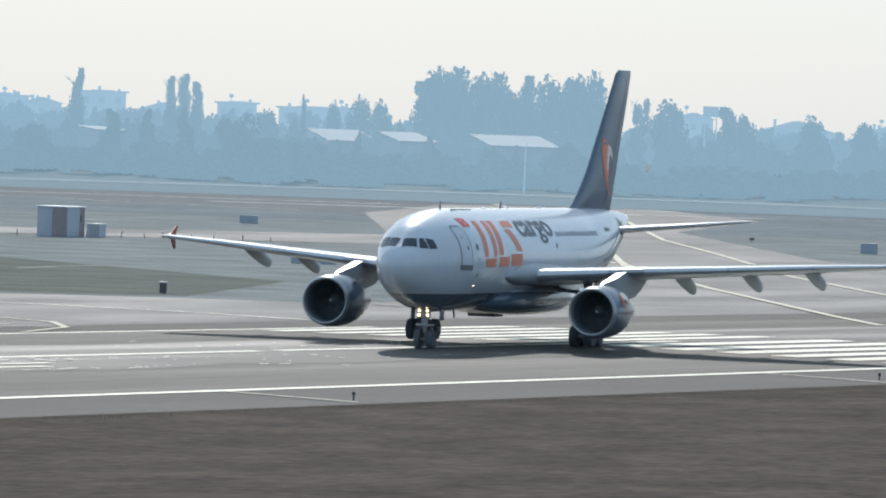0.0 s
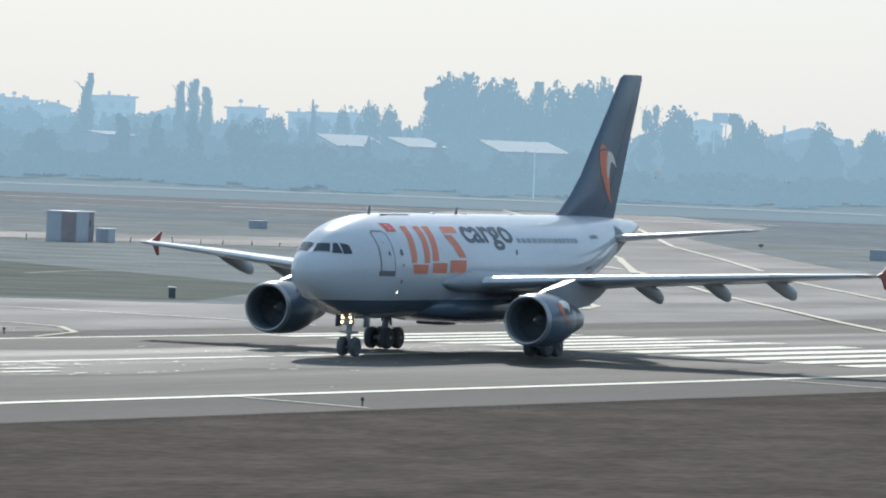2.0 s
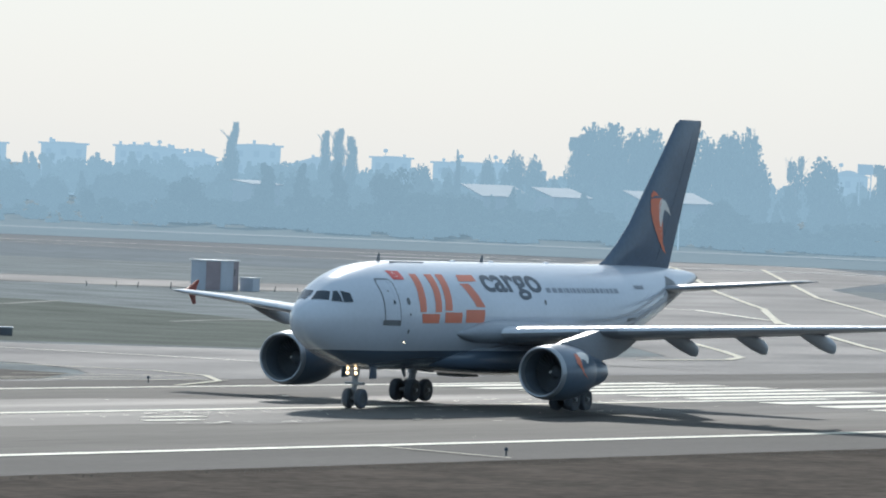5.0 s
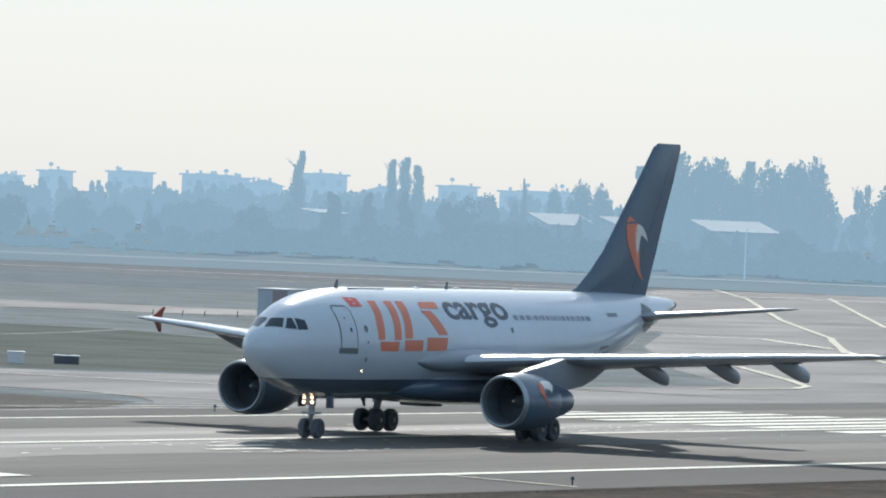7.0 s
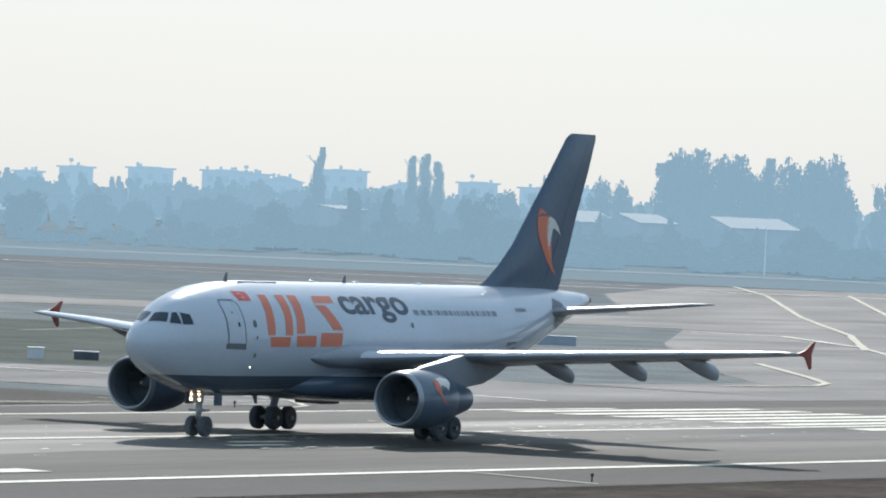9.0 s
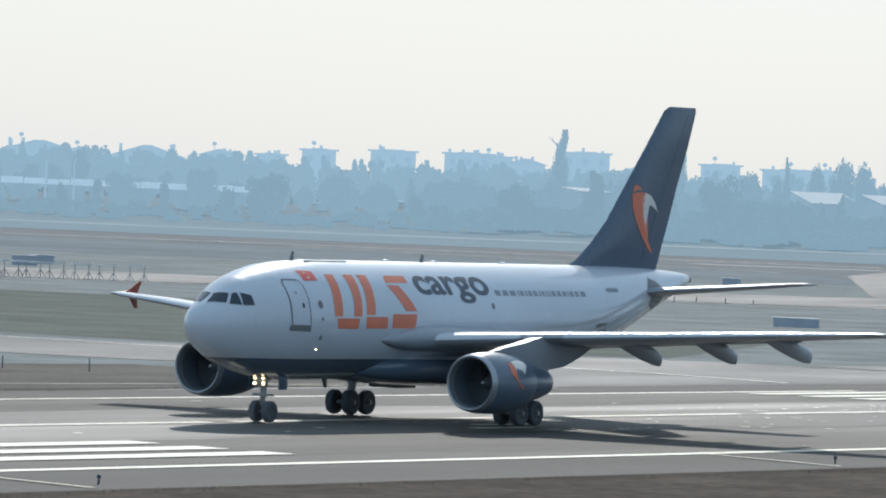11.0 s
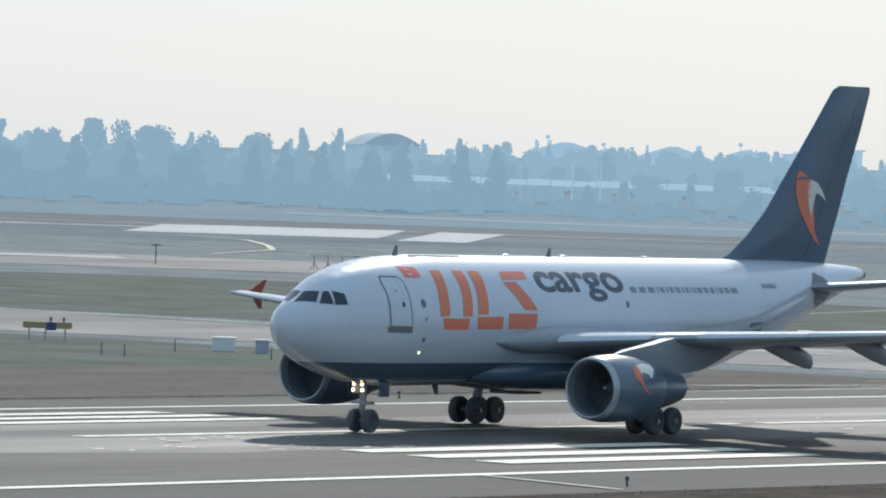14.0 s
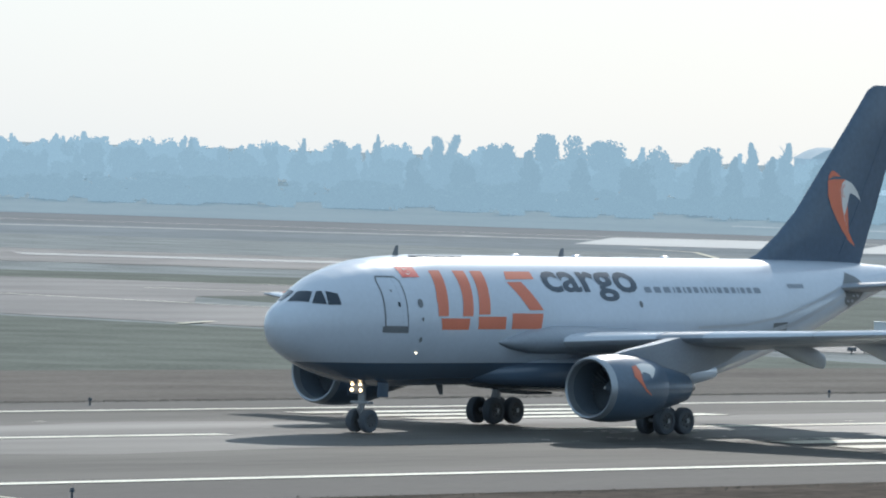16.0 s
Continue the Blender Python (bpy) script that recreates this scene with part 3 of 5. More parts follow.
def make_gear(plane):
    bm = rod((15.25, 0, 0.42), (15.30, 0, 2.6), 0.10)
    add_rod(bm, (15.28, 0, 1.15), (15.30, 0, 2.7), 0.16)
    add_rod(bm, (15.25, -0.42, 0.5), (15.25, 0.42, 0.5), 0.07)
    add_rod(bm, (15.30, 0, 1.9), (13.6, 0, 2.5), 0.07)
    add_rod(bm, (15.55, 0, 1.0), (15.35, 0, 1.35), 0.05)
    add_rod(bm, (15.55, 0, 1.0), (15.28, 0, 0.62), 0.05)
    add_box(bm, 15.1, 15.5, -0.48, 0.48, 1.22, 1.34, bevel=0.03)
    nose = part("nose_gear", bm, STRUT, plane, "grey nose gear leg with glowing lamps")
    for y in (-0.36, 0.36):
        make_wheel(nose, 15.25, y, 0.51, 0.34)
    for y, z in ((-0.25, 1.82), (0.25, 1.82), (-0.22, 2.08), (0.22, 2.08)):
        bm = bmesh.new()
        bmesh.ops.create_uvsphere(bm, u_segments=12, v_segments=8, radius=0.07, matrix=Matrix.LocRotScale((15.70, y, z), None, (0.6, 1, 1)))
        part("landing_lamp", bm, LAMP, nose, "glowing round landing lamp")
    part("lamp_bracket", box(15.46, 15.66, -0.36, 0.36, 1.66, 2.10, bevel=0.04), STRUT, nose)
    for y in (-0.82, 0.82):
        part("gear_door", box(14.55, 15.25, y - 0.03, y + 0.03, 1.55, 2.25, bevel=0.02), NAVYM, nose, "open navy gear door")
    for side in (1, -1):
        y = side * 4.8
        bm = rod((0.3, y, 0.62), (-0.1, y - side * 0.15, 4.1), 0.17)
        add_rod(bm, (0.25, y, 1.5), (-0.08, y - side * 0.1, 4.1), 0.26)
        add_rod(bm, (-0.05, y - side * 0.1, 3.0), (0, y - side * 2.4, 3.2), 0.11)
        add_rod(bm, (1.04, y, 0.62), (-0.44, y, 0.62), 0.15)
        add_rod(bm, (0.65, y, 0.8), (0.42, y, 1.6), 0.06)
        for x in (1.0, -0.4):
            add_rod(bm, (x, y - 0.75, 0.61), (x, y + 0.75, 0.61), 0.1)
        leg = part("main_gear", bm, STRUT, plane, "grey main gear leg with a four-wheel bogie")
        for x in (1.0, -0.4):
            for dy in (-0.47, 0.47):
                make_wheel(leg, x, y + dy, 0.60, 0.42)
        part("gear_door", box(-0.6, 1.2, y + side * 0.62, y + side * 0.68, 2.2, 4.0, bevel=0.02), WHITE, leg, "white leg door")


plane = thing("cargo_airplane", "white twin-engine cargo jet with navy belly and tail, rolling", "airplane")
make_fuselage(plane)
for s in (1, -1):
    make_wing(plane, s)
    make_engine(plane, s)
make_tail(plane)
make_gear(plane)


# ---- the airfield ----
CENTRE, CROWN, FLAT = -178.8, 0.0102, 29.0


def ground_z(y):
    return -CROWN * min(abs(y - CENTRE), FLAT)


def pave(name, material, polygon, lift, label="", kind="structure", parent=None):
    """A flat sheet of paving or paint that follows the crowned ground."""
    bm = bmesh.new()
    bm.faces.new([bm.verts.new((x, y, 0)) for x, y in polygon])
    for cut in (CENTRE - FLAT, CENTRE, CENTRE + FLAT):
        bmesh.ops.bisect_plane(bm, geom=bm.verts[:] + bm.edges[:] + bm.faces[:], plane_co=(0, cut, 0), plane_no=(0, 1, 0))
    for v in bm.verts:
        v.co.z = ground_z(v.co.y) + lift
    bmesh.ops.triangulate(bm, faces=bm.faces[:])
    for f in bm.faces:
        f.normal_update()
        if f.normal.z < 0:
            f.normal_flip()
    ob = part(name, bm, material, parent, smooth=False)
    return ob if parent else tagged(ob, label, kind=kind)


LIFTS = [0.05]


def paint(points, width, material, name="painted_line", label="worn white painted line", lift=0.05):
    """A painted line on the paving."""
    if lift == 0.05:
        LIFTS[0] += 0.0006
        lift = LIFTS[0]
    bm = bmesh.new()
    poly = band(points, width)
    n = len(points)
    vs = [bm.verts.new((x, y, ground_z(y) + lift)) for x, y in poly]
    for i in range(n - 1):
        bm.faces.new((vs[i], vs[i + 1], vs[2 * n - 2 - i], vs[2 * n - 1 - i]))
    for f in bm.faces:
        f.normal_update()
        if f.normal.z < 0:
            f.normal_flip()
    return tagged(part(name, bm, material, None, smooth=False), label, kind="structure")


GRASS = mat("dry_grass", (0.2614, 0.2718, 0.2614), 0.9, vary=0.45, size=9.0, fine=30, bump=0.6, spec=0.02)
NEARGRASS = mat("brown_grass", (0.0869, 0.0682, 0.0550), 0.9, vary=0.6, size=5.0, fine=9, bump=0.8, spec=0.02, stretch=(0.6, 1, 1))
BROWN = mat("dry_brown_grass", (0.1779, 0.1555, 0.1344), 0.9, vary=0.35, size=6.0, fine=30, bump=0.6, spec=0.02, stretch=(0.4, 1, 1))
GREEN = mat("green_grass", (0.158, 0.168, 0.142), 0.9, vary=0.4, size=8.0, fine=25, bump=0.6, spec=0.02)
ASPHALT = mat("runway_asphalt", (0.0814, 0.0759, 0.0682), 0.78, vary=0.36, size=9.0, fine=30, bump=0.15, stretch=(0.06, 1, 1), spec=0.12, sheen=(0.80, 0.70))
SHOULDER = mat("shoulder_asphalt", (0.0971, 0.0892, 0.0814), 0.82, vary=0.2, size=5.0, fine=30, bump=0.15, stretch=(0.2, 1, 1), spec=0.12)
APRON = mat("taxiway_asphalt", (0.1004, 0.1020, 0.1049), 0.76, vary=0.25, size=9.0, fine=25, bump=0.15, stretch=(0.3, 1, 1), spec=0.18, sheen=(0.78, 0.68))
POLISHED = mat("polished_asphalt", (0.1124, 0.1071, 0.0986), 0.7, vary=0.26, size=7.0, fine=30, bump=0.1, stretch=(0.05, 1, 1), spec=0.2, sheen=(0.82, 0.62))
# haze over the far grass and taxiway is put into these paler colours
MEADOW = mat("haze_grey_grass", (0.2184, 0.2352, 0.2408), 0.9, vary=0.3, size=30.0, fine=12, spec=0.02, stretch=(0.5, 1, 1))
HAZEWAY = mat("haze_pale_asphalt", (0.1595, 0.1705, 0.1782), 0.85, vary=0.2, size=20.0, fine=12, spec=0.05)
CONCRETE = mat("pale_concrete", (0.5060, 0.4950, 0.4730), 0.8, vary=0.12, size=8.0, fine=20, bump=0.1, spec=0.12)
PAINT = mat("white_runway_paint", (0.70, 0.66, 0.54), 0.65, vary=0.25, size=2.0, fine=14, spec=0.3)
YELLOW = mat("yellow_paint", (0.60, 0.55, 0.42), 0.75, vary=0.2, size=2.0, fine=14, spec=0.25)

# one sheet of ground out to the horizon
bm = bmesh.new()
ys = [1500, CENTRE + FLAT, CENTRE, CENTRE - FLAT, -450, -900, -2000, -4600]
xs = [1500, 0, -150, -300, -450, -600, -900, -1500, -4600]
grid = [[bm.verts.new((x, y, ground_z(y))) for x in xs] for y in ys]
for a, b in zip(grid, grid[1:]):
    for i in range(len(xs) - 1):
        bm.faces.new((a[i], b[i], b[i + 1], a[i + 1]))
bmesh.ops.recalc_face_normals(bm, faces=bm.faces)
if sum(f.normal.z for f in bm.faces) < 0:
    bmesh.ops.reverse_faces(bm, faces=bm.faces[:])
tagged(part("ground", bm, GRASS, None, smooth=False), "dry brown and green airfield grass", kind="structure")

pave("verge", NEARGRASS, ((400, -147.6), (-900, -146.6), (-900, 200), (400, 200)), 0.015, "dark brown dry grass verge beside the runway")
pave("runway", ASPHALT, ((300, -156.2), (-620, -156.2), (-620, -201.3), (300, -201.3)), 0.025, "grey worn asphalt runway")
pave("runway_shoulder", SHOULDER, ((300, -147.6), (-620, -146.8), (-620, -156.2), (300, -156.2)), 0.022, "brownish asphalt runway shoulder")
pave("runway_shoulder", SHOULDER, ((300, -201.3), (-620, -201.3), (-620, -209.6), (300, -209.6)), 0.022, "brownish asphalt runway shoulder")
# the strip that tyres have polished along the middle
edge = random.Random(8)
near_ = [(x, -170.5 + edge.uniform(-1.5, 1.5)) for x in range(250, -616, -12)]
far_ = [(x, -189.5 + edge.uniform(-1.5, 1.5)) for x in range(-616, 251, 12)]
pave("polished_strip", POLISHED, near_ + far_, 0.031, "paler worn strip along the runway's middle")
# exit taxiway that leaves the runway at right angles
pave("taxiway", APRON, ((-300, -209.4), (-334, -211.4), (-345.5, -216), (-352, -221), (-357, -228), (-356, -235), (-353, -242), (-350, -258), (-343, -280), (-340, -300), (-336, -420), (-330, -700),
                        (-378, -700), (-384, -420), (-384, -320), (-380, -303), (-377, -285), (-378, -273), (-385, -262), (-396, -252), (-406, -246), (-416, -236), (-420, -209.4)), 0.03, "grey asphalt exit taxiway")
pave("apron", APRON, ((-420, -209.4), (-419, -231), (-436, -230.5), (-450, -232), (-486, -256), (-560, -298), (-640, -338), (-680, -366), (-850, -462), (-975, -515), (-1020, -500), (-932, -440), (-913, -432), (-795, -387), (-650, -300),
                      (-612, -272), (-575, -230), (-570, -209.4)), 0.026, "wide grey asphalt taxiway junction")
pave("taxiway", APRON, ((-635, -333), (-586, -384), (-560, -401), (-540, -412), (-515, -440), (-440, -525), (-380, -600), (-430, -660), (-520, -560), (-575, -491), (-602, -440), (-628, -398), (-640, -384), (-690, -372)), 0.034, "pale grey asphalt taxiway")
pave("taxiway", HAZEWAY, ((-560, -820), (-700, -700), (-868, -566), (-846, -470), (-800, -425), (-970, -502), (-994, -556), (-1000, -655), (-930, -760), (-800, -900)), 0.018, "far asphalt taxiway paled by haze")
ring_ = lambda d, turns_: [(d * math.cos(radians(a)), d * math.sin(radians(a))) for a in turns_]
pave("far_meadow", MEADOW, ring_(880, range(-170, -127, 2)) + ring_(1134, range(-128, -171, -2)), 0.010, "dry meadow greyed by haze below the distant trees", kind="stuff")
# pale service roads across the far meadow
for d0, d1, a0, a1, wide in ((962, 1000, -136, -141.4, 8.0), (722, 731, -136.5, -141.2, 11.0), (1030, 1062, -150.2, -154.8, 7.0)):
    pts_ = [((d0 + (d1 - d0) * i / 8) * math.cos(radians(a0 + (a1 - a0) * i / 8)), (d0 + (d1 - d0) * i / 8) * math.sin(radians(a0 + (a1 - a0) * i / 8))) for i in range(9)]
    paint(pts_, wide, CONCRETE, name="service_road", label="pale concrete service road across dry grass", lift=0.06)
pave("concrete_pad", CONCRETE, ((-736, -592), (-810, -644), (-852, -630), (-767, -572)), 0.05, "pale concrete pad on the far taxiway")
pave("concrete_pad", CONCRETE, ((-755, -560), (-850, -622), (-857, -615), (-763, -554)), 0.05, "narrow pale concrete pad")
pave("green_patch", GREEN, ((-230, -240), (-330, -232), (-338, -262), (-335, -330), (-325, -420), (-200, -420)), 0.012, "green grass beside the taxiway", kind="stuff")
pave("green_patch", GREEN, ((-388, -330), (-392, -262), (-420, -242), (-470, -262), (-520, -330), (-500, -400), (-440, -450)), 0.012, "greener grass beyond the runway", kind="stuff")

pave("taxiway", APRON, ((-441, -404), (-449, -395), (-447, -379), (-439, -372), (-414, -365), (-402, -362), (-385, -347), (-380, -347), (-330, -420), (-330, -480), (-390, -470)), 0.028, "grey branch taxiway between the grass strips")
pave("brown_patch", BROWN, ((-215, -209.8), (-318, -209.8), (-334, -212.0), (-345, -217), (-345, -236), (-300, -240), (-200, -242), (100, -245), (100, -209.8)), 0.016, "dry brown grass strip behind the runway", kind="stuff")
# runway markings
for y in (-156.25, -201.2):
    paint(((250, y), (-372, y)), 0.9, PAINT, label="white runway edge line")
for i in range(20):
    x = -20 - i * 50
    if x > -321:
        paint(((x, CENTRE), (x - (48 if x < -200 else 30), CENTRE)), 0.9, PAINT, name="centre_line", label="white runway centre stripe")
for i in range(6):
    for s in (1, -1):
        y = CENTRE + s * (2.6 + i * 3.45)
        paint(((-355.0, y), (-385.5, y)), 1.8, PAINT, name="threshold_stripe", label="long white threshold stripe")
for i in range(3):
    for s in (1, -1):
        y = CENTRE + s * (10.6 + i * 3.42)
        paint(((-224.5, y), (-247.3, y)), 1.75, PAINT, name="touchdown_bar", label="long white touchdown-zone bar")
for x, y in ((-284.5, -174.5), (-281, -172.5)):
    paint(((x, y), (x - 5, y + 0.2)), 0.7, PAINT, name="paint_patch", label="worn patch of white paint")
for x in (-332, -275, -217, -159, -101):
    paint(((x + 1.0, -155.6), (x + 3.0, -147.8)), 0.35, YELLOW, label="thin yellow shoulder stripe")
for pts in (((-1004, -522), (-911, -468), (-741, -376), (-695, -350), (-645, -321.5), (-577, -286)), ((-636, -317), (-585, -290), (-510, -245), (-445, -204), (-424, -191)),
            ((-505, -260), (-471, -238), (-457, -229.5), (-449, -226.5), (-436, -227)), ((-958, -478), (-730, -357), (-666, -320), (-613, -290)), ((-573, -268), (-514, -231))):
    paint(pts, 0.7, YELLOW, label="pale yellow taxi guide line")
paint(((-621, -329), (-621, -317), (-591, -294)), 0.8, PAINT, label="white taxiway line")
paint(((-352, -228), (-355.4, -221.5), (-356.0, -218.0), (-353.2, -212.7), (-345.2, -206.9), (-333.1, -202.4)), 0.45, YELLOW, label="yellow curved exit line")
for a_, b_ in (((-338, -216.6), (-352, -211.6)), ((-318, -214.0), (-347, -207.4)), ((-300, -216), (-346, -211.3))):
    paint((a_, b_), 0.3, YELLOW, label="thin yellow taxi line")
paint(((-383, -700), (-383, -300), (-380, -260), (-384, -235), (-384, -222.7), (-380.3, -210.6)), 0.5, PAINT, label="white taxiway edge line")
paint(((-723, -570), (-707, -548), (-675, -520), (-650, -500), (-640, -494), (-609, -477)), 0.8, YELLOW, label="yellow curved guide line")
paint(((-418.7, -383), (-425, -373)), 0.5, PAINT, label="white taxiway line")
paint(((-446.8, -394.7), (-447.8, -388)), 0.6, PAINT, label="white taxiway line")
paint(((-336, -304.4), (-344.7, -308.8)), 0.6, YELLOW, label="pale yellow taxi line")
paint(((-769, -644), (-770, -632)), 3.0, CONCRETE, label="pale strip on the far taxiway")
paint(((-847, -618), (-899, -565), (-950, -510)), 2.0, PAINT, label="white far edge line")
paint(((-560, -900), (-700, -760), (-847, -618)), 1.6, PAINT, label="white far edge line")
paint(((-868, -566), (-846, -470)), 0.9, PAINT, label="white far edge line")


# ---- the hazy distance beyond the airfield: haze is put in as glow ----
def far(turn, distance, z=0.0):
    return Vector((distance * math.cos(radians(turn)), distance * math.sin(radians(turn)), z))


def rise(d):
    """The land climbs gently beyond the last taxiway."""
    return -0.27 + max(0.0, d - 1130) * 0.0185 if d < 1500 else 6.58 + (d - 1500) * 0.0007


# blue airlight of the haze, emitted by the far surfaces themselves
HAZE_GLOW = (0.30, 0.47, 0.615)
FIELD = mat("hazy_far_field", (0.095, 0.10, 0.090), 0.9, vary=0.25, size=25, fine=12, emit=HAZE_GLOW, power=0.47, spec=0.02)
# one leaf colour; its glow rises with depth to imitate thicker haze
LEAF = [mat(n, c, 0.8, vary=0.35, size=3.0, fine=8, emit=HAZE_GLOW, power=p, spec=0.0, pieces=0.35) for n, c, p in
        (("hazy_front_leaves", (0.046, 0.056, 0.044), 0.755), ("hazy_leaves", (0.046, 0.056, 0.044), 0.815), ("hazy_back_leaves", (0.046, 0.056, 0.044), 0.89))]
# bark, walls, panes, road and roofs glow with the same haze blue
BARK = mat("hazy_bark", (0.10, 0.085, 0.07), 0.9, emit=HAZE_GLOW, power=0.78)
FARWALL = mat("hazy_house_wall", (0.12, 0.118, 0.112), 0.85, vary=0.15, size=4, emit=HAZE_GLOW, power=0.98)
FARROOF = mat("hazy_tile_roof", (0.07, 0.06, 0.055), 0.8, vary=0.2, size=3, emit=HAZE_GLOW, power=1.0)
FARPANE = mat("hazy_window", (0.06, 0.07, 0.08), 0.3, emit=HAZE_GLOW, power=0.93)
SHEDWALL = mat("hazy_shed_wall", (0.07, 0.07, 0.07), 0.85, vary=0.15, size=4, emit=HAZE_GLOW, power=0.76)
FARROAD = mat("hazy_gravel", (0.13, 0.13, 0.12), 0.9, vary=0.2, size=10, emit=HAZE_GLOW, power=0.44)
TINROOF = mat("hazy_sheet_roof", (0.15, 0.155, 0.16), 0.85, vary=0.25, size=6, emit=HAZE_GLOW, power=0.55)

bm = bmesh.new()
turns = [-172 + i * 2 for i in range(28)]
rows_ = [[bm.verts.new(far(a, d, rise(d) + (0.0 if d > 1130 else 0.02))) for a in turns] for d in (1128, 1180, 1250, 1400, 1500, 2400, 4700)]
for a, b in zip(rows_, rows_[1:]):
    for i in range(len(turns) - 1):
        bm.faces.new((a[i], a[i + 1], b[i + 1], b[i]))
bmesh.ops.recalc_face_normals(bm, faces=bm.faces)
if sum(f.normal.z for f in bm.faces) < 0:
    bmesh.ops.reverse_faces(bm, faces=bm.faces[:])
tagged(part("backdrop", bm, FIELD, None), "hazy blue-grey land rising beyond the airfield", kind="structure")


def crown_mesh(kind, seed, dense=1.0):
    """A crown of many small leaf clumps in a unit box, base at 0, with an uneven outline."""
    rnd = random.Random(seed)
    lobes = []
    if kind == "round":
        lobes = [(rnd.uniform(-0.26, 0.26), rnd.uniform(-0.26, 0.26), rnd.uniform(0.22, 0.80), rnd.uniform(0.14, 0.24)) for _ in range(13)]
    elif kind == "bush":
        lobes = [(rnd.uniform(-0.36, 0.36), rnd.uniform(-0.36, 0.36), rnd.uniform(0.08, 0.72), rnd.uniform(0.12, 0.24)) for _ in range(12)]
    elif kind == "poplar":
        lobes = [(rnd.uniform(-0.2, 0.2), rnd.uniform(-0.2, 0.2), 0.1 + 0.85 * i / 14, 0.30 * (1 - abs(i / 14 - 0.45)) ** 1.0 + 0.03) for i in range(15)]
    elif kind == "conifer":
        lobes = [(rnd.uniform(-0.1, 0.1), rnd.uniform(-0.1, 0.1), 0.06 + 0.88 * i / 12, 0.42 * (1 - i / 13.0) + 0.04) for i in range(13)]
    elif kind == "bare":
        lobes = [(rnd.uniform(-0.35, 0.35), rnd.uniform(-0.35, 0.35), rnd.uniform(0.35, 0.9), rnd.uniform(0.10, 0.18)) for _ in range(9)]
    else:
        lobes = [(rnd.uniform(-0.34, 0.34), rnd.uniform(-0.34, 0.34), rnd.uniform(0.55, 0.88), rnd.uniform(0.12, 0.2)) for _ in range(10)]
    verts, faces = [], []
    count = {"bare": 300, "umbrella": 900}.get(kind, 1200)
    count = int(count * dense * dense)
    tall = {"poplar": 0.12, "conifer": 0.09}.get(kind, None)
    for i in range(count):
        x, y, z, r = rnd.choice(lobes)
        d = Vector((rnd.gauss(0, 1), rnd.gauss(0, 1), rnd.gauss(0, 1))).normalized() * r * rnd.uniform(0.45, 1.1)
        if tall:
            d.z *= tall / r
        p = Vector((x, y, z)) + d
        p.z = min(1.0, max(0.02, p.z))
        s = rnd.uniform(0.03, 0.066) / dense if kind != "bare" else rnd.uniform(0.02, 0.045)
        n = Vector((rnd.gauss(0, 1), rnd.gauss(0, 1), rnd.gauss(0, 1))).normalized()
        u = n.orthogonal().normalized()
        v = n.cross(u)
        k = len(verts)
        verts += [p + u * s * rnd.uniform(0.7, 1.4), p + v * s, p - u * s * rnd.uniform(0.7, 1.4), p - v * s * rnd.uniform(0.6, 1.3)]
        faces.append((k, k + 1, k + 2, k + 3))
    me = bpy.data.meshes.new("crown")
    me.from_pydata(verts, [], faces)
    return me


def trunk_mesh(kind, seed):
    rnd = random.Random(seed)
    bm = bmesh.new()
    top = 0.55 if kind in ("round", "umbrella") else 0.92
    add_rod(bm, (0, 0, -0.02), (0, 0, top), 0.028, 0.008, seg=7)
    for i in range(9 if kind != "bare" else 26):
        a, z = rnd.uniform(0, 6.28), rnd.uniform(0.25, top * 0.9)
        reach = rnd.uniform(0.12, 0.3)
        add_rod(bm, (0, 0, z), (reach * math.cos(a), reach * math.sin(a), min(0.98, z + rnd.uniform(0.12, 0.4))), 0.010, 0.003, seg=4)
    me = bpy.data.meshes.new("trunk")
    bm.to_mesh(me)
    bm.free()
    me.materials.append(BARK)
    return me


TREES = {}
for kind in ("round", "poplar", "conifer", "umbrella", "bare"):
    for depth in range(3):
        for k in range(4 if kind == "round" else 2):
            me = crown_mesh(kind, 100 * depth + 7 * k + len(kind), 1.7)
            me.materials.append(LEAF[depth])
            TREES.setdefault((kind, depth), []).append((me, trunk_mesh(kind, k)))
TREE_LABEL = {"round": "broad leafy tree hazy in the distance", "poplar": "narrow poplar hazy in the distance", "conifer": "pointed conifer hazy in the distance",
              "umbrella": "flat-topped pine hazy in the distance", "bare": "thin half-bare poplar above the distant roofs"}
wood = random.Random(5)


def tree(kind, depth, turn, distance, top, width):
    base = rise(distance) - 0.1
    high = max(2.0, top - base)
    root = thing("tree", TREE_LABEL[kind], "tree", Matrix.Translation(far(turn, distance, base)) @ Matrix.Rotation(wood.uniform(0, 6.28), 4, "Z"), "trees beyond the airfield")
    crown, trunk = wood.choice(TREES[kind, depth])
    c, t = new("crown", crown), new("trunk", trunk)
    c.parent = t.parent = root
    c.scale = (width * 1.15, width * 1.15, high)
    t.scale = (high * 0.55, high * 0.55, high)
    return root


